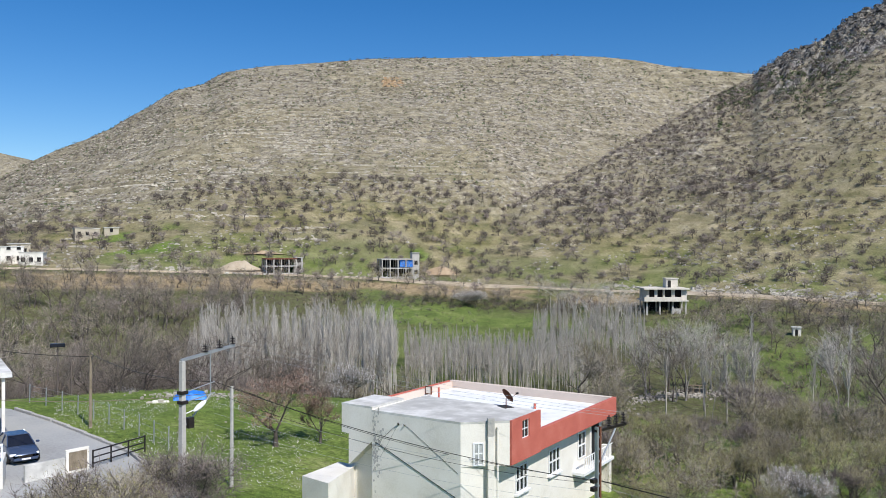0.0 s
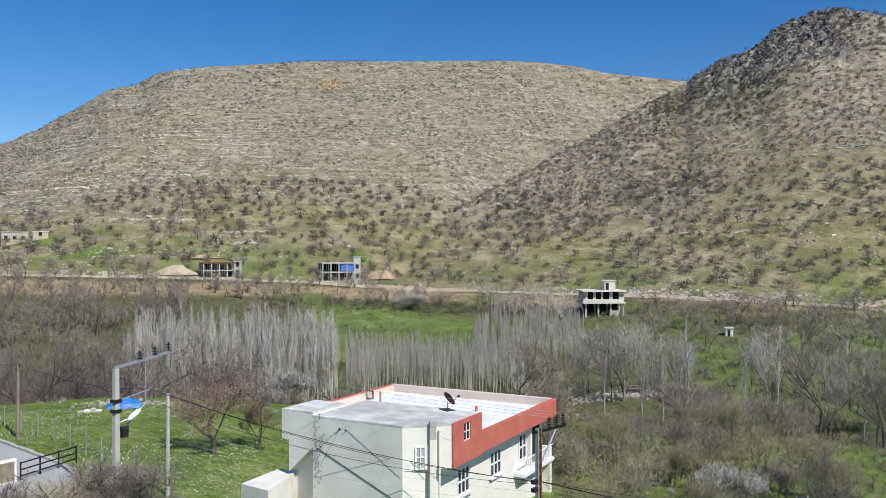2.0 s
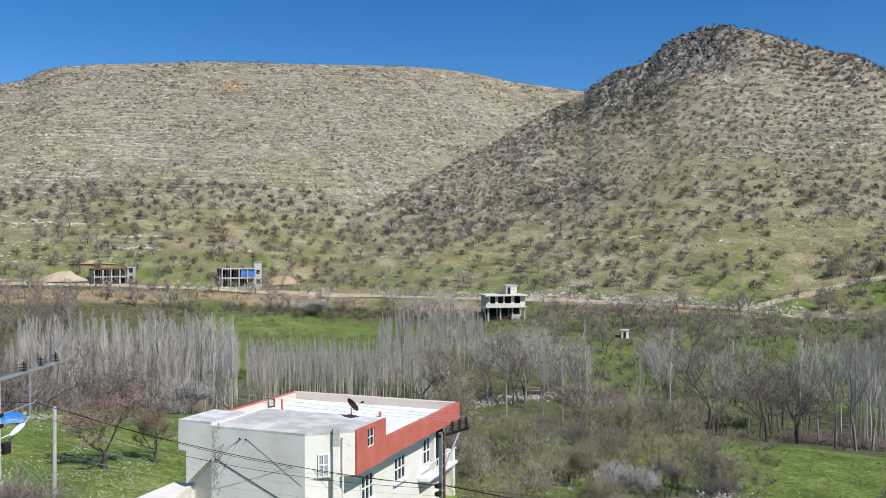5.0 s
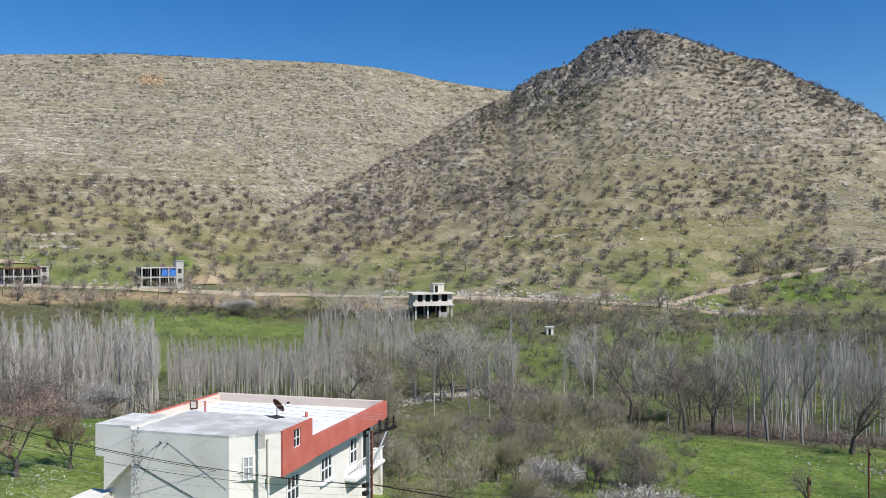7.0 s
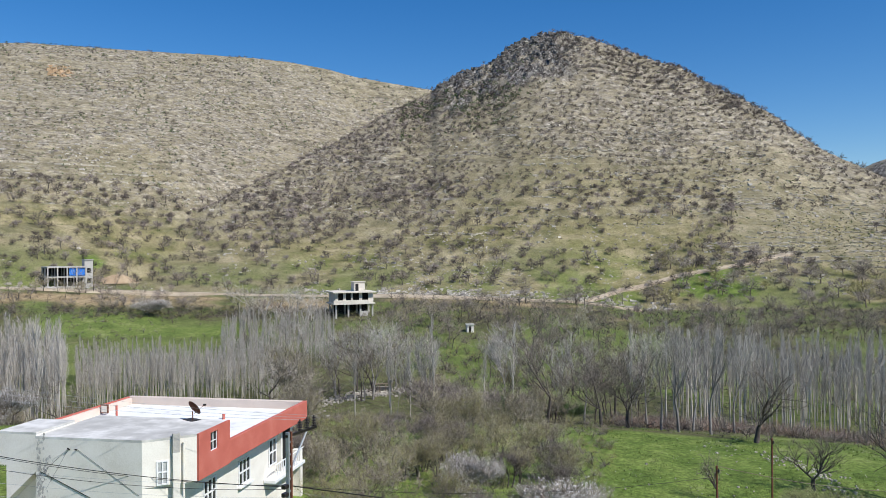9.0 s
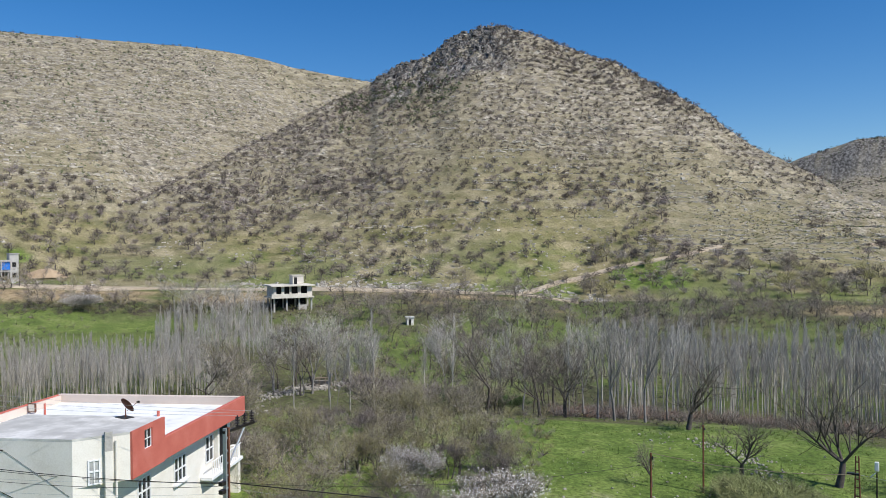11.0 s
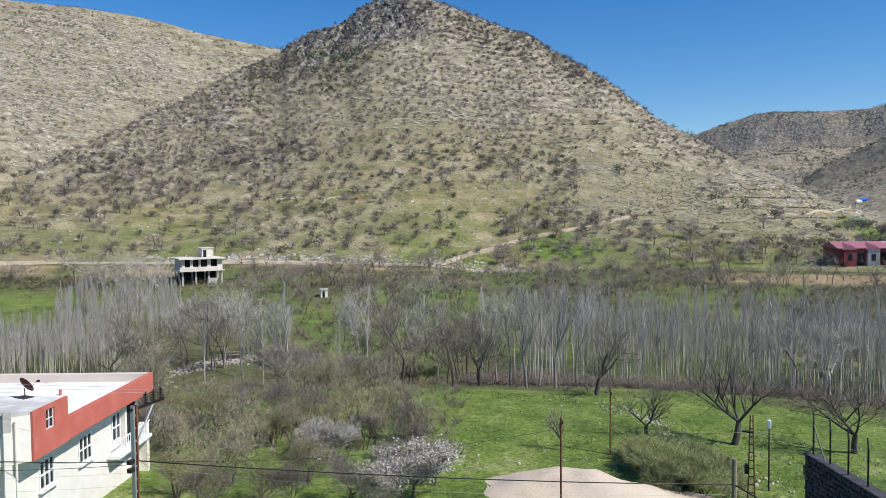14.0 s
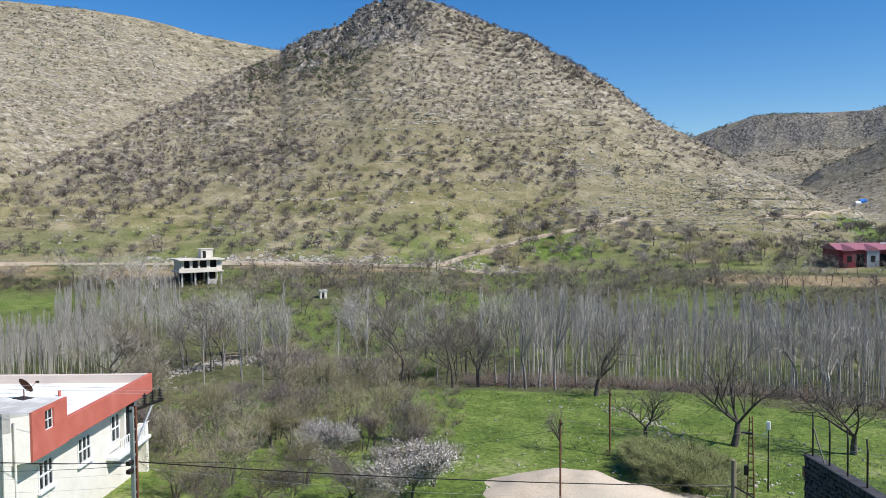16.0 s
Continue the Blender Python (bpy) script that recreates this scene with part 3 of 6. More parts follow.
# ---- the white house with the terracotta parapet ----
def build_house():
    E = EYE
    hs = thing("house", 3.5, 41.84, 0, "white rendered two-storey house with terracotta parapet and flat white roof", "house", 57)
    base = gz(3.5 + 4, 41.84 + 8) - 1.5
    # x runs along the terracotta wall away from the street, y to its left
    top, para, floor, under = E - 9.0, E - 10.15, E - 10.7, E - 11.35
    part("wall", prism([(-1.75, 1.95), (-0.5, 0.9), (15.0, 0.9), (15.0, 12.9), (7.0, 12.9), (7.0, 9.9), (-1.0, 9.9), (-1.0, 7.76), (-1.75, 7.76)], base, under, ), M["plaster"], hs)
    part("upper_wall", prism([(-1.75, 1.95), (0, 0.0), (3.4, 0.02), (3.4, 7.76), (-1.75, 7.76)], under, top - 0.12), M["plaster"], hs)
    part("roof_slab", prism([(-1.753, 1.948), (-0.002, -0.002), (3.44, 0.018), (3.44, 7.8), (-1.753, 7.8)], top - 0.12, top), M["slab"], hs, "weathered grey concrete roof slab")
    tw = bmesh.new()
    # underside slanted by choice: the shape draws the wall's diagonal shadow edge
    side = [(7.765, under + 0.6), (9.45, E - 12.3), (9.45, E - 10.5), (9.97, E - 10.5), (9.97, E - 8.93), (7.765, E - 8.93)]
    ends = [[tw.verts.new((x, y, z)) for y, z in side] for x in (-1.752, 1.3)]
    tw.faces.new(ends[0]), tw.faces.new(ends[1][::-1])
    for i in range(6):
        tw.faces.new((ends[0][i], ends[1][i], ends[1][(i + 1) % 6], ends[0][(i + 1) % 6]))
    bmesh.ops.recalc_face_normals(tw, faces=tw.faces[:])
    part("stair_tower", tw, M["plaster"], hs)
    part("tower_roof", box(-1.752, 1.3, 7.77, 9.97, E - 8.927, E - 8.82), M["slab"], hs, "flaking whitewashed tower roof")
    part("terrace", box(6.8, 15.0, 0.25, 13.05, under + 0.004, floor), M["roofwash"], hs, "whitewashed roof terrace with grey stains")
    part("terrace", prism([(3.445, 0.25), (6.798, 0.25), (6.798, 10.4), (1.305, 10.4), (1.305, 7.81), (3.445, 7.81)], under + 0.004, floor + 0.003), M["roofwash"], hs)
    part("parapet", box(1.305, 6.798, 10.402, 10.65, under, para), M["pinkwhite"], hs, bevel=0.015)
    part("parapet", box(3.45, 15.4, -0.02, 0.25, under, para), M["red"], hs, "terracotta painted parapet", 0.015)
    part("parapet", box(15.0, 15.4, 0.252, 13.35, under, para), M["pinkwhite"], hs, bevel=0.015)
    part("parapet", box(6.8, 14.998, 13.06, 13.35, under, para - 0.08), M["pinkwhite"], hs, bevel=0.015)
    part("coping", box(6.8, 14.998, 13.24, 13.4, para - 0.078, para), M["red"], hs, "terracotta coping")
    # terracotta face of the stair block, round its window
    for x0, x1, z0, z1 in ((0.0, 1.22, under, top), (2.06, 3.44, under, top), (1.22, 2.06, under, E - 10.2), (1.22, 2.06, E - 9.22, top)):
        part("terracotta_facing", box(x0, x1, -0.12, -0.004, z0, z1), M["red"], hs)

    def window(x0, x1, y, z0, z1, bars=2, depth=0.06, rail=0.5, fw=0.08):
        w = part("window", box(x0, x1, y - 0.01, y - 0.004, z0, z1), M["glass"], hs)
        fr = bmesh.new()
        for a, b, c, d in ((x0, x1, z0, z0 + fw), (x0, x1, z1 - fw, z1), (x0, x0 + fw, z0 + fw, z1 - fw), (x1 - fw, x1, z0 + fw, z1 - fw)):
            box(a, b, y - depth, y - 0.011, c, d, fr)
        for i in range(1, bars):
            xm = x0 + (x1 - x0) * i / bars
            box(xm - fw * 0.55, xm + fw * 0.55, y - depth - 0.004, y - 0.012, z0 + fw + 0.001, z1 - fw - 0.001, fr)
        zm = z0 + (z1 - z0) * rail
        box(x0 + fw + 0.001, x1 - fw - 0.001, y - depth - 0.002, y - 0.013, zm - fw * 0.55, zm + fw * 0.55, fr)
        part("frame", fr, M["pvc"], w, "white plastic window frame")
        if bars > 2:
            part("sill", box(x0 - 0.12, x1 + 0.12, y - 0.22, y - 0.002, z0 - 0.1, z0 - 0.003), M["pvc"], w)

    window(1.22, 2.06, -0.006, E - 10.2, E - 9.22, 2, 0.04, 0.5, 0.04)
    window(2.3, 3.75, 0.9, E - 13.6, E - 12.1, 3)
    window(6.55, 8.1, 0.9, E - 13.6, E - 12.1, 3)
    window(10.9, 12.1, 0.9, E - 13.6, E - 11.9, 2)
    # flat near-black sheet painted for the shade inside the balcony opening
    part("balcony_opening", box(13.0, 14.5, 0.885, 0.897, E - 14.2, E - 11.8), M["dark"], hs)
    part("balcony_slab", box(10.1, 15.3, 0.1, 0.88, E - 14.4, E - 14.2), M["pvc"], hs, bevel=0.01)
    bal = bmesh.new()
    for i in range(14):
        rod((10.4 + i * 0.32, 0.2, E - 14.2), (10.4 + i * 0.32, 0.2, E - 13.3), 0.025, n=5, bm=bal)
    rod((10.3, 0.2, E - 13.3), (15.2, 0.2, E - 13.3), 0.035, n=6, bm=bal)
    part("railing", bal, M["pvc"], hs)
    part("pillar", box(12.2, 12.5, 0.6, 0.88, E - 14.2, under), M["plaster"], hs)
    part("pillar", box(14.9, 15.3, 0.3, 0.88, E - 17.5, E - 13.45), M["plaster"], hs)
    # oblique front: window, chimney and drainpipe
    d = Vector((1.75, -1.95, 0)).normalized()
    nrm = Vector((-d.y, d.x, 0)) * -1
    o = Vector((-1.75, 1.95, 0))

    def oblique(s0, s1, out0, out1, z0, z1):
        pts = [o + d * s0 + nrm * out0, o + d * s1 + nrm * out0, o + d * s1 + nrm * out1, o + d * s0 + nrm * out1]
        return prism([(p.x, p.y) for p in pts], z0, z1)

    w = part("window", oblique(0.7, 1.2, 0.004, 0.012, E - 11.25, E - 10.15), M["curtain"], hs)
    for s0, s1, z0, z1 in ((0.66, 0.74, -11.3, -10.1), (1.16, 1.24, -11.3, -10.1), (0.92, 0.98, -11.22, -10.18)):
        part("frame", oblique(s0, s1, 0.013, 0.06, E + z0, E + z1), M["pvc"], w)
    for z in (-11.3, -10.7, -10.17):
        part("frame", oblique(0.745, 1.155, 0.013, 0.055, E + z, E + z + 0.07), M["pvc"], w)
    part("chimney", oblique(1.42, 1.75, 0.003, 0.22, E - 16, E - 9.75), M["plaster"], hs)
    part("chimney_head", oblique(1.41, 1.76, 0.003, 0.23, E - 9.748, E - 8.82), M["concrete"], hs, "stained grey flue head")
    part("drainpipe", rod(o + d * 1.95 + nrm * 0.1 + Vector((0, 0, E - 16)), o + d * 1.95 + nrm * 0.1 + Vector((0, 0, E - 9.3)), 0.06), M["plaster"], hs)
    # flaked patch at the corner of the street wall
    rr = random.Random(8)
    for i in range(150):
        y0, z0 = 7.7 - abs(rr.gauss(0, 0.3)), E - 11.0 + rr.gauss(0, 0.75)
        k = rr.uniform(0.02, 0.085)
        pts = [(y0 + k * rr.uniform(0.4, 1.3) * math.cos(a), z0 + 1.5 * k * rr.uniform(0.4, 1.3) * math.sin(a)) for a in (q * math.pi / 4 for q in range(8))]
        bm = bmesh.new()
        bm.faces.new([bm.verts.new((-1.753 - 0.0001 * i, py, pz)) for py, pz in pts])
        part("flaked_render", bm, M["concrete" if i % 3 else "slab"], hs)
    for a, b in (((-1.77, 5.5, E - 9.54), (-1.765, 2.1, E - 11.7)), ((-1.78, 5.9, E - 9.5), (-1.765, 7.5, E - 10.9)), ((-1.78, 5.9, E - 9.52), (-1.765, 7.2, E - 11.6)), ((-1.775, 7.5, E - 10.75), (-1.775, 2.2, E - 13.0))):
        part("house_cable", rod(a, b, 0.017 if a[1] > 7 else 0.007, n=5), M["black"], hs, "dark service cable fixed to the wall")
    # roof pieces
    part("vent_pipe", rod((9.97, 11.0, floor), (9.97, 11.0, floor + 0.95), 0.07), M["red"], hs, "terracotta roof pipe")
    part("vent_pipe", rod((11.2, 4.1, floor), (11.2, 4.1, floor + 0.34), 0.1), M["red"], hs)
    hatch = part("roof_hatch", box(11.2, 11.3, 12.45, 13.0, floor + 0.1, floor + 0.7), M["rust"], hs)
    part("panel", box(11.17, 11.197, 12.53, 12.92, floor + 0.18, floor + 0.62), M["cement"], hatch)
    part("annex", prism([(-4.35, 10.6), (-4.65, 8.45), (-1.7, 9.3), (-1.02, 9.6), (-1.02, 10.8)], base, E - 12.5), M["plaster"], hs, "small white lean-to with flat concrete roof")
    hk = bmesh.new()
    rod((-1.75, 5.9, E - 9.6), (-1.88, 5.9, E - 9.5), 0.03, n=6, bm=hk)
    rod((-1.75, 5.5, E - 9.6), (-1.88, 5.5, E - 9.54), 0.03, n=6, bm=hk)
    part("wire_bracket", hk, M["black"], hs)
    return hs


def satellite_dish():
    p = pose(3.5, 41.84, 0, 0, 0, 57) @ Vector((3.05, 1.87, EYE - 9.0))
    ds = thing("satellite_dish", *p, "rusty brown satellite dish on a short mast on the roof", "satellite dish", -62)
    part("mast", rod((0, 0, 0), (0, 0, 0.5), 0.03), M["rust"], ds)
    # flat black sheet painted in as the dish's shadow on the slab
    part("dish_shadow_sheet", box(-0.5, 0.35, -0.3, 0.3, 0, 0.03), M["black"], ds)
    bm, n = bmesh.new(), 20
    rings = [[bm.verts.new((0.45 * k / 4 * math.cos(a), 0.08 * (k / 4) ** 2, 0.45 * k / 4 * math.sin(a))) for a in (2 * math.pi * i / n for i in range(n))] for k in (1, 2, 3, 4)]
    c = bm.verts.new((0, 0, 0))
    for i in range(n):
        j = (i + 1) % n
        bm.faces.new((c, rings[0][i], rings[0][j]))
        for k in range(3):
            bm.faces.new((rings[k][i], rings[k + 1][i], rings[k + 1][j], rings[k][j]))
    bmesh.ops.solidify(bm, geom=bm.faces[:], thickness=0.02)
    dish = part("reflector", bm, M["rust"], ds)
    dish.matrix_basis = pose(0, 0.05, 0.62, 32, 0, 0)
    part("feed_arm", rod((0, 0.1, 0.35), (0.15, 0.62, 0.75), 0.015), M["rust"], ds)
    part("receiver", box(0.1, 0.2, 0.58, 0.72, 0.7, 0.8), M["black"], ds)


build_house()
satellite_dish()


# ---- plants ----
rng = np.random.default_rng(5)


def unit(v):
    return v / (np.linalg.norm(v, axis=-1, keepdims=True) + 1e-9)


def tubes(p, q, r0, r1, n=4):
    """Tapered bars as arrays of verts and quads."""
    p, q = np.asarray(p, float), np.asarray(q, float)
    d = unit(q - p)
    ref = np.where(np.abs(d[:, 2:3]) > 0.9, [[1.0, 0, 0]], [[0, 0, 1.0]])
    a = unit(np.cross(d, ref))
    b = np.cross(d, a)
    ang = np.arange(n) * 2 * math.pi / n
    ring = a[:, None] * np.cos(ang)[None, :, None] + b[:, None] * np.sin(ang)[None, :, None]
    lo = p[:, None] + ring * np.asarray(r0)[:, None, None]
    hi = q[:, None] + ring * np.asarray(r1)[:, None, None]
    v = np.concatenate([lo, hi], 1).reshape(-1, 3)
    o = (np.arange(len(p)) * 2 * n)[:, None]
    i = np.arange(n)
    j = (i + 1) % n
    f = np.stack([o + i, o + j, o + n + j, o + n + i], -1).reshape(-1, 4)
    return v, f


def blades(p, d, length, width):
    """Thin three-cornered twigs from p along d."""
    d = unit(d)
    side = unit(np.cross(d, unit(rng.normal(size=d.shape)))) * np.asarray(width)[:, None] / 2
    v = np.stack([p - side, p + side, p + d * np.asarray(length)[:, None]], 1).reshape(-1, 3)
    return v, np.arange(len(v)).reshape(-1, 3)


def flakes(p, size):
    """Small four-cornered leaves or petals, turned at random."""
    a = unit(rng.normal(size=p.shape))
    b = unit(np.cross(a, rng.normal(size=p.shape)))
    s = np.asarray(size)[:, None]
    v = np.stack([p - a * s, p - b * s * 0.7, p + a * s, p + b * s * 0.7], 1).reshape(-1, 3)
    return v, np.arange(len(v)).reshape(-1, 4)


def grow(height, trunk, spread, stems=1, levels=4, kids=4, droop=0.0, lean=0.08, twigs=6, twig_len=0.9, twig_w=0.05, trunk_r=None, first=0.85, plain=False):
    """Limbs (p, q, r0, r1) and twig blades of a bare broad-leaved tree."""
    segs, ends = [], []
    trunk_r = trunk_r or height * 0.022

    def branch(p, d, length, r, level):
        steps = 3 if level < 2 else 1 if plain and level == levels else 2
        pos, dirn = np.array(p, float), np.array(d, float)
        for s in range(steps):
            dirn = unit(dirn + rng.normal(size=3) * (0.08 + 0.05 * level) + np.array([0, 0, 0.09 - droop * level]))
            nxt = pos + dirn * length / steps
            ra, rb = r * (1 - 0.4 * s / steps), r * (1 - 0.4 * (s + 1) / steps)
            segs.append((pos, nxt, ra, rb))
            if level >= 2 or (level == 1 and s > 0):
                ends.append((pos, nxt, dirn))
            if level < levels and (s == steps - 1 or level > 0):
                for _ in range(kids if s == steps - 1 else max(1, kids - 2)):
                    out = unit(rng.normal(size=3) * np.array([1, 1, 0.45]))
                    nd = unit(dirn * (1 - spread) + out * spread + np.array([0, 0, 0.12]))
                    branch(nxt, nd, length * rng.uniform(0.55, 0.8) * (first / 0.68 if level == 0 else 1.0), rb * rng.uniform(0.46, 0.74), level + 1)
            pos = nxt

    for _ in range(stems):
        d = unit(np.array([rng.normal() * lean, rng.normal() * lean, 1.0]))
        off = rng.normal(size=3) * np.array([1, 1, 0]) * (0.0 if stems == 1 else 0.07)
        branch(off - np.array([0, 0, 0.3]), d, trunk + 0.3, trunk_r, 0)
    p, q, r0, r1 = (np.array(c) for c in zip(*segs))
    k = height / max(q[:, 2].max(), 0.1)
    e0, e1, ed = (np.array(c) for c in zip(*ends))
    idx = np.repeat(np.arange(len(e0)), twigs)
    t = rng.uniform(0, 1, (len(idx), 1))
    tp = e0[idx] * (1 - t) + e1[idx] * t
    td = unit(ed[idx] + rng.normal(size=tp.shape) * 0.5 + np.array([0, 0, 0.2]))
    tl = rng.uniform(0.4, 1.0, len(idx)) * twig_len
    return (p * k, q * k, r0, r1), (tp * k, td, tl, np.full(len(idx), twig_w))


def tree_meshes(name, bark, twig, extra=None, extra_n=0, extra_size=0.08, sides=5, **kw):
    """Trunk mesh and crown mesh of one kind of tree."""
    (p, q, r0, r1), tw = grow(**kw)
    thick = r0 > 0.05
    tv, tf = tubes(p[thick], q[thick], r0[thick], r1[thick], sides)
    fv, ff = tubes(p[~thick], q[~thick], np.maximum(r0[~thick], 0.012), np.maximum(r1[~thick], 0.01), 3)
    tv, tf = np.concatenate([tv, fv]), np.concatenate([tf, ff + len(tv)])
    wood = mesh_np(name + "_trunk", tv, tf, M[bark], True)
    bv, bf = blades(*tw)
    bf = np.concatenate([bf, bf[:, 2:3]], 1)[:, :3]
    if extra:
        sel = rng.integers(0, len(tw[0]), extra_n)
        pos = tw[0][sel] + unit(tw[1][sel]) * (tw[2][sel] * rng.uniform(0.2, 1, extra_n))[:, None] + rng.normal(size=(extra_n, 3)) * 0.08
        fv, ff = flakes(pos, rng.uniform(0.5, 1.2, extra_n) * extra_size)
        tri = np.concatenate([ff[:, [0, 1, 2]], ff[:, [0, 2, 3]]])
        faces = np.concatenate([bf, tri + len(bv)])
        index = np.concatenate([np.zeros(len(bf)), np.ones(len(tri))])
        crown = mesh_np(name + "_crown", np.concatenate([bv, fv]), faces, [M[twig], M[extra]], False, index)
    else:
        crown = mesh_np(name + "_crown", bv, bf, M[twig])
    return wood, crown


def poplar_arrays(height, twigs=70, spread=0.5):
    """A slender young poplar: stem with short steep branches."""
    bend = rng.normal(size=2) * 0.15
    zs = np.linspace(-0.3, height, 6)
    pts = np.stack([bend[0] * (zs / height) ** 2 + rng.normal(size=6) * 0.05, bend[1] * (zs / height) ** 2 + rng.normal(size=6) * 0.05, zs], 1)
    rad = np.linspace(0.095, 0.022, 6) * height / 12
    sv, sf = tubes(pts[:-1], pts[1:], rad[:-1], rad[1:], 4)
    t = rng.uniform(0.3, 0.97, twigs) ** 0.8
    base = np.stack([np.interp(t * height, zs, pts[:, 0]), np.interp(t * height, zs, pts[:, 1]), t * height], 1)
    a = rng.uniform(0, 2 * math.pi, twigs)
    d = np.stack([np.cos(a) * spread, np.sin(a) * spread, np.ones(twigs)], 1)
    ln = (1.1 - t) * height * 0.3 * rng.uniform(0.5, 1.2, twigs) + 0.4
    bv, bf = blades(base, d, ln, np.full(twigs, 0.045))
    # side twigs
    k = twigs * 2
    i = rng.integers(0, twigs, k)
    tt = rng.uniform(0.2, 0.9, k)[:, None]
    cv, cf = blades(base[i] + unit(d[i]) * ln[i, None] * tt, d[i] + rng.normal(size=(k, 3)) * 0.22, ln[i] * 0.6, np.full(k, 0.034))
    return (sv, sf), (np.concatenate([bv, cv]), np.concatenate([bf, cf + len(bv)]))


def plant(name, meshes, x, y, label, category="tree", scale=1.0, turn=None, group="", sink=0.0, wide=1.0):
    t = thing(name, x, y, gz(x, y) - sink, label, category, rng.uniform(0, 360) if turn is None else turn, group)
    t.scale = (scale * wide, scale * wide, scale)
    for nm, me in zip(("trunk", "crown"), meshes):
        o = new(nm, me)
        o.parent = t
    return t


KINDS = {
    "bare": [tree_meshes("bare", "bark", "twig", height=10, trunk=2.6, spread=s, levels=4, kids=3, twigs=2, twig_len=1.5, twig_w=0.026, trunk_r=0.26) for s in (0.5, 0.58, 0.66, 0.55)],
    "tall": [tree_meshes("tall", "greybark", "paletwig", height=13, trunk=5.0, spread=s, levels=3, kids=4, twigs=3, twig_len=1.8, twig_w=0.03, trunk_r=0.14) for s in (0.24, 0.3, 0.36)],
    "dark": [tree_meshes("dark", "bark", "darktwig", height=10, trunk=1.6, spread=s, first=1.2, levels=4, kids=3, twigs=3, twig_len=1.3, twig_w=0.028, trunk_r=0.24) for s in (0.5, 0.6, 0.55)],
    "pale": [tree_meshes("pale", "palebark", "paletwig", height=10, trunk=2.4, spread=s, levels=4, kids=3, twigs=2, twig_len=1.5, twig_w=0.026, trunk_r=0.26) for s in (0.5, 0.6)],
    "purple": [tree_meshes("purple", "bark", "purpletwig", height=6, trunk=1.2, spread=s, stems=2, levels=4, kids=3, twigs=2, twig_len=1.1, twig_w=0.02, lean=0.3) for s in (0.55, 0.62)],
    "olive": [tree_meshes("olive", "bark", "twig", "olive", 5200, 0.05, height=6, trunk=1.3, spread=s, stems=3, levels=3, kids=3, twigs=3, twig_len=1.2, twig_w=0.02, lean=0.35) for s in (0.5, 0.6)],
    "bush": [tree_meshes("bush", "bark", "twig", "olive", 2200, 0.04, height=4.5, trunk=0.8, spread=s, stems=4, levels=3, kids=3, twigs=3, twig_len=1.1, twig_w=0.018, lean=0.45) for s in (0.5, 0.6, 0.66)],
    "walnut": [tree_meshes("walnut", "bark", "twig", height=7.2, first=1.5, trunk=1.0, spread=s, levels=3, kids=4, twigs=3, twig_len=1.0, twig_w=0.014, lean=0.06, trunk_r=0.29, sides=7) for s in (0.52, 0.56)],
    "red": [tree_meshes("red", "bark", "twig", "redtwig", 6500, 0.045, height=5.6, first=1.25, trunk=1.3, spread=0.52, levels=4, kids=3, twigs=3, twig_len=0.6, twig_w=0.02, trunk_r=0.2, sides=7)],
    "hedge": [tree_meshes("hedge", "bark", "willow", "willow", 9000, 0.024, height=2.4, trunk=0.4, spread=s, stems=7, levels=2, kids=4, twigs=7, twig_len=0.7, twig_w=0.018, lean=0.7) for s in (0.4, 0.5)],
    "evergreen": [tree_meshes("evergreen", "bark", "green", "green", 6000, 0.07, height=3, trunk=0.4, spread=0.5, stems=5, levels=2, kids=4, twigs=6, twig_len=0.7, twig_w=0.03, lean=0.6)],
    "blossom": [tree_meshes("blossom", "bark", "twig", "blossom", 9000, 0.045, height=4.2, trunk=0.8, spread=0.55, stems=3, levels=3, kids=4, twigs=6, twig_len=0.7, twig_w=0.03, lean=0.35)],
}
# plainer copies of the larger kinds for the middle distance and the far side
MID, FARKIND = {}, {}
for kind, bark, twig, extra, hh, stems, sp in (("bare", "bark", "twig", None, 10, 1, 0.56), ("dark", "bark", "darktwig", None, 10, 1, 0.55), ("pale", "palebark", "paletwig", None, 10, 1, 0.55),
                                               ("tall", "greybark", "paletwig", None, 13, 1, 0.3), ("purple", "bark", "purpletwig", None, 6, 2, 0.58), ("olive", "bark", "twig", "olive", 6, 3, 0.55), ("bush", "bark", "twig", "olive", 4.5, 4, 0.58)):
    low = hh < 7
    MID[kind] = [tree_meshes(kind, bark, twig, extra, 900, 0.06, 5, height=hh, trunk=hh * 0.2, spread=sp + ds, stems=stems, first=1.1, levels=2 if stems > 2 else 3, kids=3, twigs=9 if stems > 2 else 5,
                             twig_len=1.1 if low else 1.6, twig_w=0.03, lean=0.35 if low else 0.08, trunk_r=hh * 0.017) for ds in (-0.06, 0.0, 0.06)]
    FARKIND[kind] = [tree_meshes(kind, bark, twig, extra, 160, 0.1, 4, height=hh, trunk=hh * 0.2, spread=sp + ds, stems=min(stems, 2), first=1.1, levels=3 if stems < 3 else 2, kids=3, twigs=3 if stems < 3 else 8,
                                 twig_len=1.2 if low else 1.6, twig_w=0.042, lean=0.35 if low else 0.08, trunk_r=hh * 0.019, plain=True) for ds in (-0.06, 0.0, 0.06)]
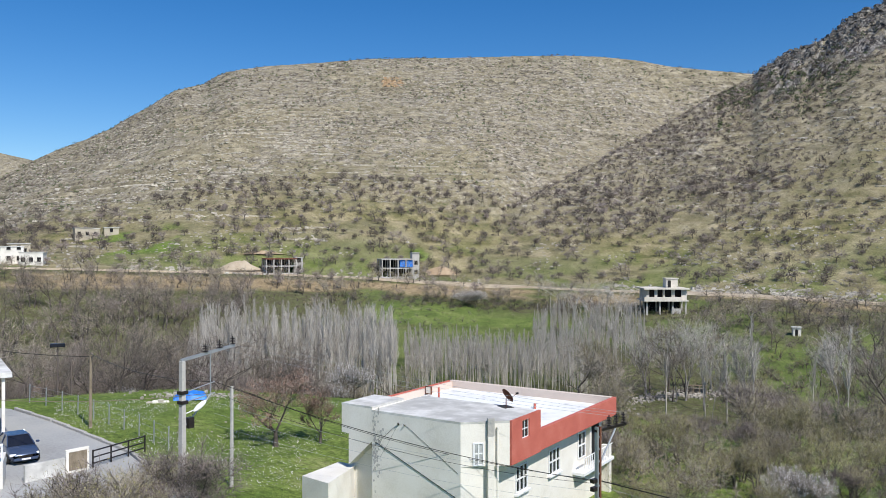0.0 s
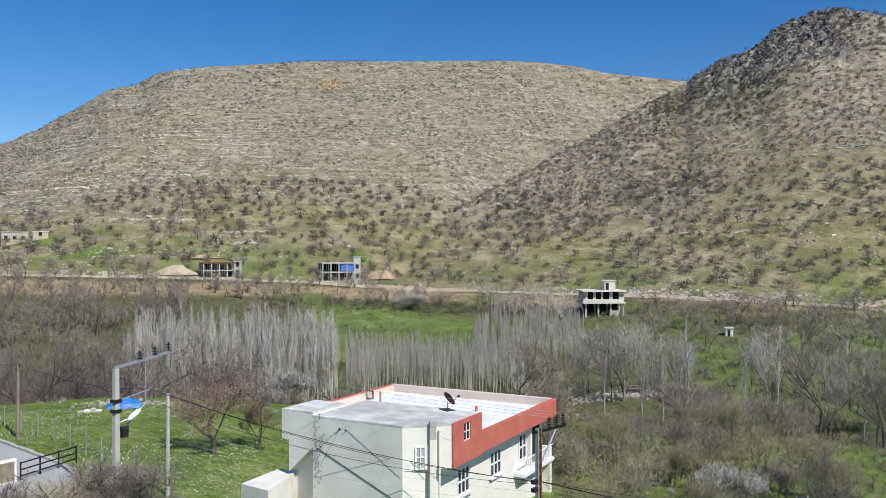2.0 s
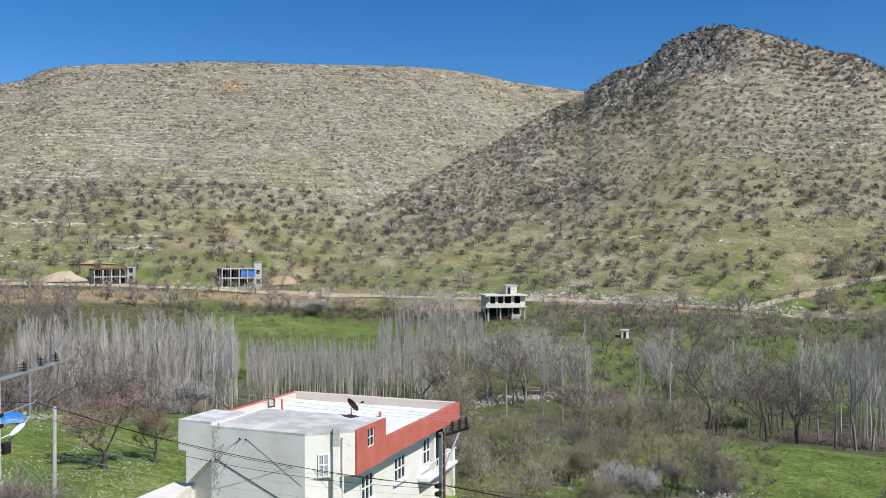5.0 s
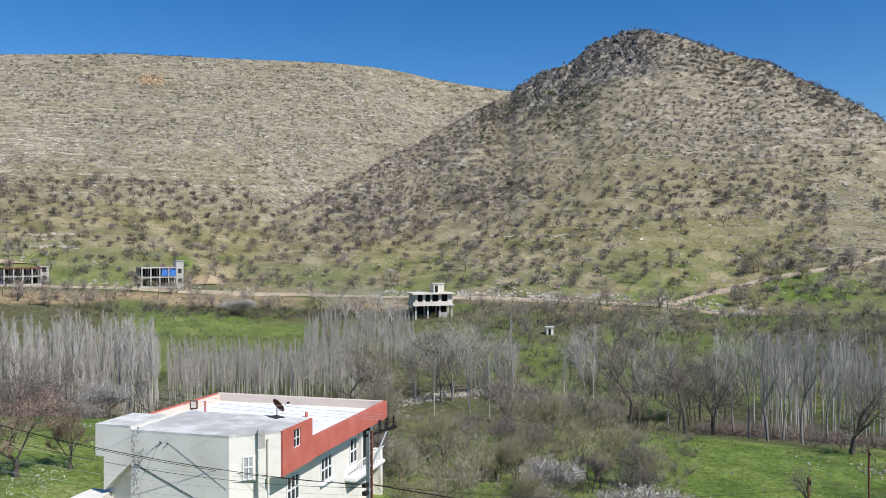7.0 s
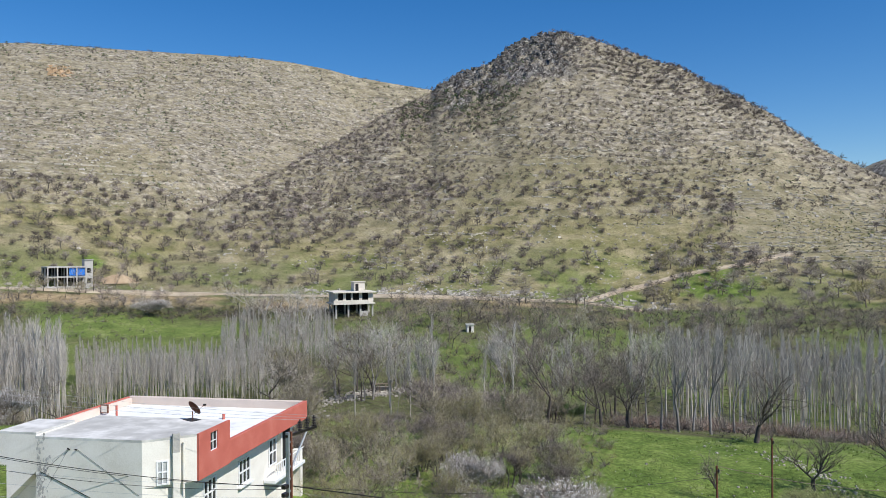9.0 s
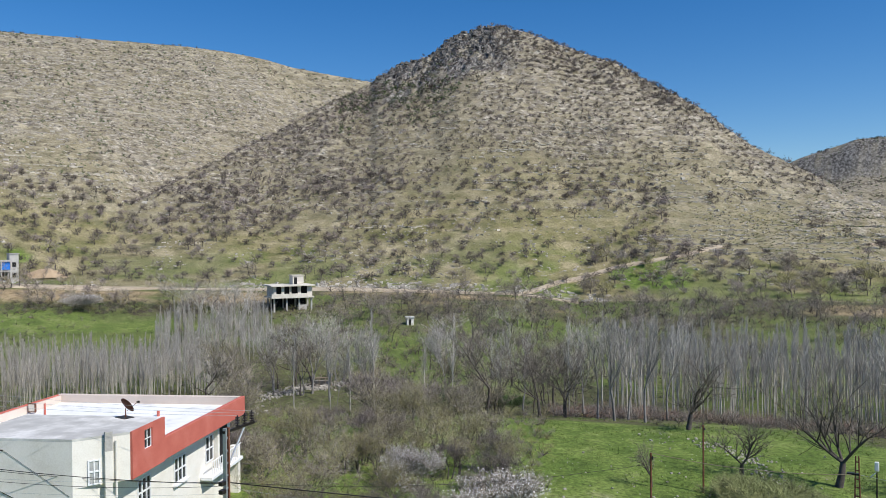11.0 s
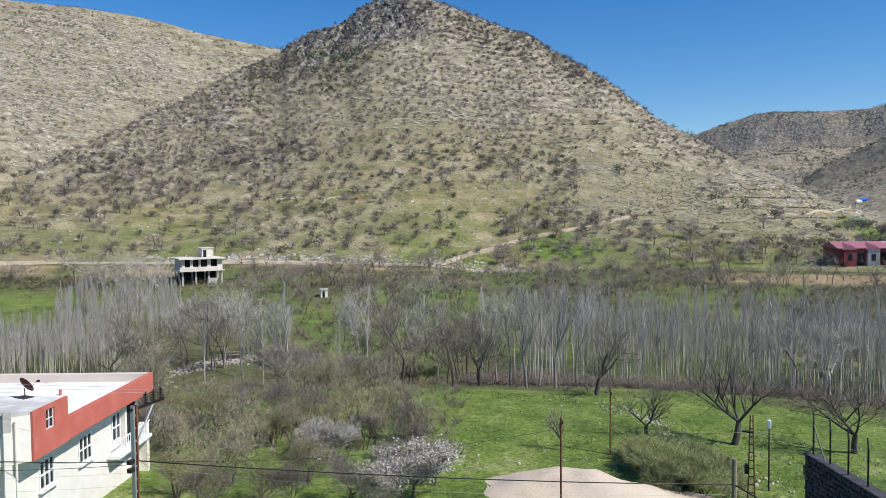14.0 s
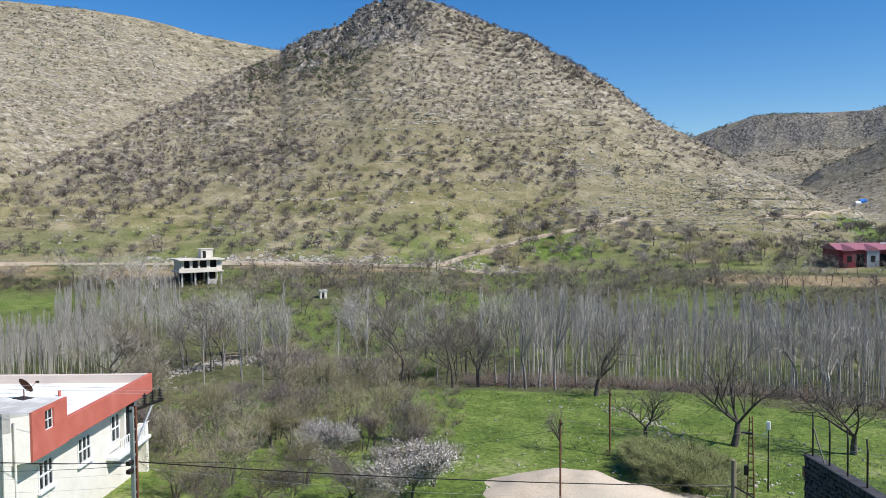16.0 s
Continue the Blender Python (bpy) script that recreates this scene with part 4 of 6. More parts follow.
LABELS = {
    "dark": "dark bare tree with a rounded grey-brown crown",
    "bare": "bare grey-brown broadleaf tree in the valley", "tall": "tall bare grey tree with steep limbs",
    "pale": "bare pale grey tree with a rounded crown", "purple": "low bare tree with purplish grey twigs",
    "olive": "multi-stemmed tree budding in olive green", "bush": "bare bushy tree with a few olive buds",
    "walnut": "bare gnarled walnut tree standing in green grass", "red": "spreading tree with rust-red buds on the meadow",
    "evergreen": "dark green leafy bush among the bare trees", "hedge": "dense olive-green willow bush along the ditch", "blossom": "small fruit tree covered in white blossom",
}
SIZE = {"dark": 10, "bare": 10, "tall": 13, "pale": 10, "purple": 6, "olive": 6, "bush": 4.5, "walnut": 7.2, "red": 5.6, "blossom": 4.2, "hedge": 2.4, "evergreen": 3}


def put(kind, az, r, height, variant=None, wide=1.0, turn=None):
    x, y = polar(az, r)
    pool = MID if r > 78 and variant is None and kind in MID else KINDS
    ms = pool[kind][rng.integers(0, len(pool[kind])) if variant is None else variant]
    names = {"evergreen": "evergreen_bush", "bush": "bushy_tree", "hedge": "willow_bush", "blossom": "blossom_tree", "walnut": "walnut_tree", "red": "budding_tree", "olive": "budding_tree", "tall": "tall_tree"}
    return plant(names.get(kind, "bare_tree"), ms, x, y, LABELS[kind], "tree", height / SIZE[kind], turn, "valley " + kind + " trees", 0.1, wide)


FAR = []


def wood_of(az0, az1, r0, r1, count, kinds, heights, gap=0.0, seed=0):
    """Scatters trees over a patch of the valley; gap leaves clearings."""
    made = 0
    for _ in range(count * 6):
        az, r = rng.uniform(az0, az1), math.sqrt(rng.uniform(r0 * r0, r1 * r1))
        x, y = polar(az, r)
        if (-18 < az < -13.3 and 172 < r < 208) or (-25.2 < az < -22.6 and 132 < r < 200):
            continue
        if gap and vnoise(x / 16, y / 16, 130 + seed) < gap:
            continue
        kind = kinds[rng.integers(0, len(kinds))]
        h = rng.uniform(*heights) * (0.62 if kind in ("purple", "olive", "bush") else 1.0)
        # skip trees that would rise into the camera's line of sight to the rubble
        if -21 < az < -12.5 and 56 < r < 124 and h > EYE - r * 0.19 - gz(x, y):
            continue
        if r > 146:
            FAR.append((kind, x, y, h / SIZE[kind], rng.uniform(0.85, 1.2)))
        else:
            put(kind, az, r, h, wide=rng.uniform(0.8, 1.15))
        made += 1
        if made >= count:
            break


# trees that stand out one by one
put("red", 11.8, 58.5, 5.8, turn=40, wide=1.1)
put("red", 8.8, 61, 4.4, wide=0.9)
put("walnut", -52.6, 68, 8.8, 0, turn=20)
put("walnut", -59.9, 70, 7.8, 1, turn=75)
put("walnut", -43.3, 84, 8.4, 1, turn=200, wide=0.95)
put("walnut", -46.8, 68, 4.6, 0, wide=1.25)
put("walnut", -40.9, 62, 4.0, 1, wide=0.6)
put("blossom", -29.8, 48, 4.4, wide=1.05)
put("blossom", -24.0, 57, 3.2)
put("blossom", 6.6, 87, 3.7)
put("blossom", 22, 100, 3.0)
put("blossom", -1.9, 203, 4.5, wide=1.4)
for az, r, h in ((-26.2, 96, 3.4), (-27.4, 99, 2.8), (-24.9, 101, 2.6), (-30.5, 104, 3.0)):
    put("evergreen", az, r, h, 0, wide=1.3)
put("dark", -33.2, 88, 9.5, 1)
put("dark", -35.0, 92, 8.4, 0)
put("olive", -10.8, 118, 11.5, 0, wide=0.75)
put("tall", -21.2, 112, 12.5, 0)
put("tall", -18.6, 104, 8.5, 2, wide=0.6)
put("tall", -26.5, 118, 13, 1)
for az, r, h in ((-37.2, 92, 12), (-38.4, 90, 12.5), (-39.3, 94, 12), (-40.5, 90, 13), (-36.3, 96, 11.5), (-42.0, 96, 12)):
    put("tall", az, r, h, wide=0.8)
for az, r, h, k in ((18.0, 40, 4.7, "purple"), (17.0, 41, 3.4, "purple"), (20.6, 40, 3.4, "bush"), (22.4, 38.5, 3.8, "bush"), (24.4, 37.5, 3.7, "bush"), (25.8, 38.5, 3.9, "purple"), (27.2, 37, 3.4, "bush"), (28.6, 38, 3.2, "purple"), (19.2, 38, 3.2, "purple"), (23.4, 36, 2.9, "purple")):
    put(k, az, r, h, wide=1.2)
for az, r, h, k in ((-15.3, 46, 3.6, "bush"), (-19.4, 48, 3.4, "olive"), (-21.8, 47, 3.4, "purple"), (-25.4, 48, 3.8, "purple"), (-27.2, 46, 3.0, "bush"), (-31.6, 52, 2.8, "olive"), (-17.3, 52, 4.2, "bush"), (-13.6, 50, 3.8, "olive")):
    put(k, az, r, h, wide=1.1)
# woods
wood_of(9, 31, 92, 135, 80, ["dark", "dark", "bare", "purple"], (7.5, 11))
wood_of(14, 33, 135, 200, 130, ["dark", "dark", "bare", "purple"], (7, 11))
wood_of(6, 33, 188, 228, 100, ["dark", "dark", "bush", "purple"], (5, 8))
wood_of(2, 16, 86, 118, 22, ["bush", "bare", "purple"], (5, 8))
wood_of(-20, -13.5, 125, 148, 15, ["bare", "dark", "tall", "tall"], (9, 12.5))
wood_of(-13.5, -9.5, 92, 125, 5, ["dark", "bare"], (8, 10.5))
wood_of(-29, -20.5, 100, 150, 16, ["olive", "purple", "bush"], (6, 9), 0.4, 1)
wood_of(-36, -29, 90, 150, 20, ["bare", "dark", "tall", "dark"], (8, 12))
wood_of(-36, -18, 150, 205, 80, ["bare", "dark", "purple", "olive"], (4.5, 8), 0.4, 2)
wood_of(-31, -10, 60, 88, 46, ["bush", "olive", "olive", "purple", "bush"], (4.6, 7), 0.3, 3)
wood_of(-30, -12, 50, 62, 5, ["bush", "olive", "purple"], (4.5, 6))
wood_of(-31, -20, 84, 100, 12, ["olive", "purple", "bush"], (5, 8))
wood_of(-66, -36, 150, 215, 110, ["bare", "dark", "purple", "olive"], (5, 8.5))
wood_of(-68, -56, 100, 150, 14, ["tall", "pale", "olive"], (9, 12))
wood_of(-18, 30, 205, 230, 130, ["purple", "bush", "bare"], (4, 7), 0.3, 4)
wood_of(-18, -8, 160, 206, 34, ["bare", "purple", "pale", "tall"], (6, 10))
wood_of(-66, -18, 200, 234, 80, ["purple", "dark", "bare"], (4, 8), 0.25, 6)
wood_of(-34, -18, 155, 200, 24, ["dark", "olive", "bare", "pale"], (5, 9))
wood_of(-66, 20, 240, 275, 70, ["purple", "bush", "dark"], (2.6, 4.2), 0.25, 5)


def join_far(spots):
    """The woods on the far side of the valley, as one mass of trunks and one of crowns."""
    g = thing("woodland", 0, 0, 0, "bare trees and thickets on the far side of the valley", "woodland", 0, kind="stuff")
    zs, _ = land(np.array([s[1] for s in spots]), np.array([s[2] for s in spots]))
    for which, nm in ((0, "trunk"), (1, "crown")):
        by_mat = {}
        for (kind, x, y, k, wide), z in zip(spots, zs):
            me = FARKIND[kind][int(x * 7 + y) % len(FARKIND[kind])][which]
            co = np.empty(len(me.vertices) * 3, np.float32)
            me.vertices.foreach_get("co", co)
            n = len(me.polygons[0].vertices)
            li = np.empty(len(me.loops), np.int32)
            me.loops.foreach_get("vertex_index", li)
            a = (x * 13 + y * 7) % 6.28
            rot = np.array([[math.cos(a) * wide, -math.sin(a) * wide, 0], [math.sin(a) * wide, math.cos(a) * wide, 0], [0, 0, 1]]) * k
            v = co.reshape(-1, 3) @ rot.T + np.array([x, y, z - 0.1])
            mi = np.empty(len(me.polygons), np.int32)
            me.polygons.foreach_get("material_index", mi)
            entry = by_mat.setdefault(n, [[], [], [], 0, []])
            for m in me.materials:
                if m not in entry[4]:
                    entry[4].append(m)
            remap = np.array([entry[4].index(m) for m in me.materials])
            entry[0].append(v), entry[1].append(li.reshape(-1, n) + entry[3]), entry[2].append(remap[mi])
            entry[3] += len(v)
        for v, f, mi, _, mats in by_mat.values():
            o = tagged(new(nm, mesh_np("woodland_" + nm, np.concatenate(v), np.concatenate(f), mats, which == 0, np.concatenate(mi))), kind="stuff")
            o.parent = g


join_far(FAR)


# ---- poplar plantations ----
POP = [poplar_arrays(12.0, 80, s) for s in (0.14, 0.18, 0.22, 0.16, 0.2, 0.26)]
POP_MESH = [(mesh_np("poplar_trunk", *a, M["palebark"], True), mesh_np("poplar_crown", *b, M["paletwig"])) for a, b in POP]


def plantation(az0, az1, r0, r1, step, h, singles, low=0.7):
    """Rows of poplars; the first ones as trees of their own, the rest as one mass."""
    spots = []
    x0, y0 = polar((az0 + az1) / 2, (r0 + r1) / 2)
    t = radians((az0 + az1) / 2 + 12)
    for i in range(-60, 61):
        for j in range(-60, 61):
            u, v = i * step + rng.normal() * step * 0.3, j * step * 1.15 + rng.normal() * step * 0.3
            x, y = x0 + u * math.cos(t) - v * math.sin(t), y0 + u * math.sin(t) + v * math.cos(t)
            az, r = math.degrees(math.atan2(-x, y)), math.hypot(x, y)
            edge = 0.8 * math.sin(r * 0.4) + 9 * (float(vnoise(az * 0.8, 1.5, 9)) - 0.5)
            if az0 < az + 0.2 * edge < az1 and r0 < r + edge < r1 and rng.uniform() > 0.1:
                spots.append((r, x, y))
    spots.sort()
    sv, sf, cv, cf, so, co = [], [], [], [], 0, 0
    zs, _ = land(np.array([s[1] for s in spots]), np.array([s[2] for s in spots]))
    for n, (r, x, y) in enumerate(spots):
        hh = h * (rng.uniform(low, 1.08) if rng.uniform() > 0.15 else rng.uniform(0.5, 0.75)) / 12.0
        k = rng.integers(0, len(POP))
        if n < singles:
            t = thing("poplar", x, y, float(zs[n]) - 0.05, "slender bare young poplar with pale bark in a plantation", "poplar", rng.uniform(0, 360), "plantation poplars")
            t.scale = (hh, hh, hh)
            for nm, me in zip(("trunk", "crown"), POP_MESH[k]):
                o = new(nm, me)
                o.parent = t
            continue
        a = rng.uniform(0, 2 * math.pi)
        rot = np.array([[math.cos(a), -math.sin(a), 0], [math.sin(a), math.cos(a), 0], [0, 0, 1]]) * hh
        (tv, tf), (bv, bf) = POP[k]
        org = np.array([x, y, zs[n] - 0.05])
        sv.append(tv @ rot.T + org), sf.append(tf + so), cv.append(bv @ rot.T + org), cf.append(bf + co)
        so, co = so + len(tv), co + len(bv)
    if sv:
        g = thing("poplar_grove", 0, 0, 0, "dense plantation of slender bare pale poplars", "grove", 0, kind="stuff")
        for nm, me in (("trunk", mesh_np("grove_trunks", np.concatenate(sv), np.concatenate(sf), M["palebark"], True)),
                       ("crown", mesh_np("grove_crowns", np.concatenate(cv), np.concatenate(cf), M["paletwig"]))):
            o = new(nm, me)
            o.parent = g
            tagged(o, kind="stuff")


def lone_poplar(az, r, h, wide):
    x, y = polar(az, r)
    t = thing("poplar", x, y, gz(x, y) - 0.1, "solitary tall pale poplar among the trees", "poplar", rng.uniform(0, 360), "solitary poplars")
    t.scale = (h / 12 * wide, h / 12 * wide, h / 12)
    for nm, me in zip(("trunk", "crown"), POP_MESH[int(r) % len(POP_MESH)]):
        o = new(nm, me)
        o.parent = t


for az, r, h, w in ((-21.3, 108, 14.0, 1.15), (-19.6, 104, 9.5, 1.3), (-18.2, 106, 9.0, 1.2), (-26.9, 112, 13.5, 1.15), (-24.9, 116, 10, 1.3), (-35.2, 98, 12, 1.15), (-37.5, 100, 13, 1.15), (-62.2, 100, 12, 1.15), (5.0, 112, 14, 1.15), (10.5, 108, 12, 1.15), (-15.6, 112, 11, 1.15)):
    lone_poplar(az, r, h, w)
plantation(3.4, 17.5, 114, 147, 1.65, 14.2, 100)
plantation(-10.5, 2.4, 132, 158, 1.15, 7.6, 100, 0.88)
plantation(-14.5, -6.0, 158, 184, 1.5, 7.0, 0, 0.88)
plantation(-0.5, 4.2, 162, 172, 4.5, 6.0, 0)
plantation(-66, -38, 104, 138, 1.9, 11.6, 100)
# extra olive growth placed to fill the foreground of the camera's view
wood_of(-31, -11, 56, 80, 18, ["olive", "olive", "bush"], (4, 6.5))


# ---- hillside scrub ----
def scrub(name, count, az, rr, size, mats, label, seed, blades_n=60, keep=None, stem=0.3, flat=0.62, fat=1.5, space=0.0):
    """Shrubs and small trees: a stem, spread limbs and a rounded crown of twigs, all in one mesh."""
    A = rng.uniform(az[0], az[1], count * 4)
    R = np.sqrt(rng.uniform(rr[0] ** 2, rr[1] ** 2, count * 4))
    X, Y = -np.sin(np.radians(A)) * R, np.cos(np.radians(A)) * R
    ok = rng.uniform(0, 1, count * 4) < smooth(0.32, 0.6, fbm(X / 30, Y / 30, seed)) * 0.85 + 0.15
    if keep is not None:
        ok &= keep(A, R, X, Y)
    if space:
        cell = np.floor(X / space).astype(np.int64) * 100003 + np.floor(Y / space).astype(np.int64)
        first = np.zeros(len(X), bool)
        first[np.unique(np.where(ok, cell, -1 - np.arange(len(X))), return_index=True)[1]] = True
        ok &= first
    X, Y, R = X[ok][:count], Y[ok][:count], R[ok][:count]
    Z, _ = land(X, Y)
    n, k = len(X), blades_n
    s = rng.uniform(*size, n) * (0.7 + 0.6 * rng.uniform(0, 1, n) ** 2)
    idx = np.repeat(np.arange(n), k)
    lobes = 6 if k > 40 else 4
    lobe = rng.integers(0, lobes, n * k)
    ld = unit(rng.normal(size=(n, lobes, 3)) * np.array([1, 1, 0.35]) + np.array([0, 0, 0.7])) * rng.uniform(0.7, 1.1, (n, lobes, 1))
    foot = np.stack([X, Y, Z - 0.3], 1)
    fork = np.stack([X, Y, Z + stem * s], 1) + rng.normal(size=(n, 3)) * 0.06 * s[:, None]
    reach = ld * s[:, None, None] * np.array([0.56, 0.56, flat * 0.9])
    tip = fork[:, None] + reach
    t = rng.uniform(0.5, 1.0, (n * k, 1))
    p = fork[idx] * (1 - t) + tip[idx, lobe] * t + rng.normal(size=(n * k, 3)) * s[idx, None] * np.array([0.19, 0.19, 0.15])
    d = unit(p - fork[idx]) + rng.normal(size=(n * k, 3)) * 0.55 + np.array([0, 0, 0.35])
    far = np.maximum(R[idx], 260) / 330
    bv, bf = blades(p, d, rng.uniform(0.2, 0.4, n * k) * s[idx], rng.uniform(0.07, 0.14, n * k) * far * fat)
    li = np.repeat(np.arange(n), lobes if k > 20 else 0)
    tip = tip if k > 20 else tip[:0]
    lv, lf = tubes(np.concatenate([foot, fork[li]]), np.concatenate([fork, tip.reshape(-1, 3)]),
                   np.concatenate([s * 0.045, s[li] * 0.024]), np.concatenate([s * 0.036, s[li] * 0.008]), 3)
    tri = np.concatenate([lf[:, [0, 1, 2]], lf[:, [0, 2, 3]]])
    faces = np.concatenate([bf, tri + len(bv)])
    index = np.concatenate([np.repeat(rng.integers(0, len(mats), n), k), np.full(len(tri), len(mats))])
    me = mesh_np(name, np.concatenate([bv, lv]), faces, [M[m] for m in mats] + [M["bark"]], False, index)
    return tagged(new(name, me), label, "shrubs", kind="stuff")


def open_ground(A, R, X, Y):
    return ~((A < -42) & (A > -60) & (R > 285) & (R < 390) & (fbm(X / 9, Y / 9, 215) < 0.62))


def on_pointed(A, R, X, Y):
    land(X, Y)
    return land.pointed & open_ground(A, R, X, Y)


def on_long(A, R, X, Y):
    land(X, Y)
    return ~land.pointed


def gully(A, R, X, Y):
    """The shaded flank of the pointed hill, thickening towards its edge."""
    land(X, Y)
    return land.pointed & (rng.uniform(size=len(A)) < smooth(-27, -10, A) * smooth(285, 345, R + 30 * (fbm(X / 25, Y / 25, 216) - 0.5)))


def below_crag(A, R, X, Y):
    return fbm(X / 18, Y / 18, 209) > 0.42


scrub("hillside_scrub", 1300, (-66, 32), (246, 350), (2.0, 3.4), ["scrub", "darktwig", "purpletwig", "scrub"], "small bare rounded trees scattered on the grassy lower slopes", 201, 150, open_ground, 0.42, 0.6, 1.5, 5.5)
scrub("hillside_scrub", 85, (-60, -36), (242, 290), (2.8, 4.4), ["darktwig", "twig", "purpletwig", "olive"], "larger bare trees gathered at the foot of the slope", 221, 260, None, 0.4, 0.62, 1.3, 4.5)
scrub("hillside_scrub", 1300, (-66, 32), (246, 380), (0.6, 1.3), ["scrub", "green", "scrub"], "low dark thorny cushions on the lower slopes", 208, 20, None, 0.05, 0.5)
scrub("hillside_scrub", 3100, (-52, -5), (330, 490), (1.3, 2.7), ["scrub", "darktwig", "purpletwig", "scrub"], "dense bare grey scrub on the steep pointed hill", 202, 46, on_pointed, 0.25, 0.62, 1.7, 3.2)
scrub("hillside_scrub", 5200, (-24, 34), (300, 662), (0.9, 2.1), ["scrub", "darktwig", "scrub", "green"], "small dark shrubs dotted over the long stony hill", 203, 28, on_long, 0.15)
scrub("hillside_scrub", 9000, (-60, 34), (285, 660), (0.5, 1.1), ["scrub", "green", "scrub"], "low dark cushions of scrub between the rocks", 206, 16, None, 0.05, 0.5, 2.6)
scrub("hillside_scrub", 2600, (-27, -4), (290, 460), (1.5, 2.6), ["scrub", "darktwig", "purpletwig"], "grey thicket on the shaded flank of the pointed hill", 210, 44, gully, 0.25, 0.62, 1.6, 2.4)
scrub("hillside_scrub", 800, (-29.5, -19), (400, 462), (1.2, 2.4), ["green", "scrub", "green"], "dark green scrub below the crag", 211, 36, below_crag, 0.1)
scrub("hillside_scrub", 700, (-50, -30), (440, 492), (1.4, 2.8), ["darktwig", "purpletwig"], "bare scrub along the ridge of the pointed hill", 207, 60, None, 0.2)
scrub("hillside_scrub", 5200, (-68, -46), (560, 1100), (1.4, 3.4), ["scrub", "green", "scrub"], "dark scrub on the distant hill", 204, 20, None, 0.1, 0.5)
scrub("hillside_scrub", 2200, (-58, -40), (285, 395), (0.45, 0.9), ["scrub", "green", "olive"], "low cushions in level rows on the terraced shoulder", 222, 14, None, 0.05, 0.5, 2.4)
scrub("valley_undergrowth", 2600, (-66, 33), (86, 232), (0.7, 2.0), ["twig", "darktwig", "purpletwig", "olive"], "brown and olive undergrowth beneath the trees", 205, 30, None, 0.1, 0.6, 0.5)
scrub("valley_undergrowth", 1700, (-66, -14), (138, 233), (1.3, 3.0), ["darktwig", "purpletwig", "twig", "olive", "darktwig"], "grey and olive thickets towards the far side of the valley", 223, 44, None, 0.15, 0.6, 0.7)
scrub("valley_undergrowth", 520, (-66, -34), (95, 110), (1.1, 2.6), ["darktwig", "redtwig", "purpletwig", "twig"], "brown brush along the edge of the poplar plantation", 217, 90, None, 0.1, 0.6, 0.35)
scrub("valley_undergrowth", 260, (2, 19), (102, 116), (1.0, 2.4), ["darktwig", "purpletwig", "darktwig"], "brown brush in front of the tall poplars", 218, 90, None, 0.1, 0.6, 0.35)
scrub("valley_undergrowth", 420, (-16, 8), (200, 212), (1.0, 2.2), ["darktwig", "olive", "green", "scrub"], "dark hedge between the meadow strip and the ploughed field", 219, 70, None, 0.1, 0.6, 0.6)
scrub("valley_undergrowth", 500, (-34, -11), (58, 100), (0.6, 1.6), ["olive", "twig", "olive", "purpletwig"], "olive brush and dry stalks between the bushy trees", 220, 90, None, 0.05, 0.7, 0.25)


def stones(name, count, az, rr, size, label, seed, thr=0.5, mat="rock", ledge=0.0, long=2.2):
    """Angular blocks lying on the slopes."""
    many = count * (16 if ledge else 4)
    A, R = rng.uniform(az[0], az[1], many), rng.uniform(rr[0], rr[1], many)
    X, Y = -np.sin(np.radians(A)) * R, np.cos(np.radians(A)) * R
    ok = fbm(X / 22, Y / 22, seed) > thr
    X, Y = X[ok], Y[ok]
    Z, _ = land(X, Y)
    if ledge:
        lvl = Z / ledge + 1.5 * fbm(X / 70, Y / 70, seed + 5)
        on = (lvl - np.floor(lvl)) < 0.14
        X, Y, Z = X[on], Y[on], Z[on]
    X, Y, Z = X[:count], Y[:count], Z[:count]
    n = len(X)
    cube = np.array([[-1, -1, -1], [1, -1, -1], [1, 1, -1], [-1, 1, -1], [-1, -1, 1], [1, -1, 1], [1, 1, 1], [-1, 1, 1]], float) * 0.5
    quads = np.array([[3, 2, 1, 0], [4, 5, 6, 7], [0, 1, 5, 4], [1, 2, 6, 5], [2, 3, 7, 6], [3, 0, 4, 7]])
    s = rng.uniform(size[0], size[1], n) * rng.uniform(0.4, 1.0, n)
    dims = np.stack([s * rng.uniform(0.8, long, n), s * rng.uniform(0.6, 1.2, n), s * rng.uniform(0.4, 0.8, n)], 1)
    v = (cube[None] + rng.normal(size=(n, 8, 3)) * 0.13) * dims[:, None]
    v[:, 4:, :2] *= 0.8
    # long side along the slope's level line
    a = np.arctan2(Y, X) + math.pi / 2 + rng.normal(size=n) * 0.5
    c, sn = np.cos(a)[:, None], np.sin(a)[:, None]
    v = np.stack([v[..., 0] * c - v[..., 1] * sn, v[..., 0] * sn + v[..., 1] * c, v[..., 2]], -1)
    v += np.stack([X, Y, Z + dims[:, 2] * 0.25], 1)[:, None]
    f = (quads[None] + (np.arange(n) * 8)[:, None, None]).reshape(-1, 4)
    return tagged(new(name, mesh_np(name, v.reshape(-1, 3), f, M[mat])), label, "rocks", kind="stuff")


stones("hillside_rocks", 11000, (-66, 34), (330, 655), (0.3, 1.3), "pale limestone blocks strewn over the hills", 301, 0.42)


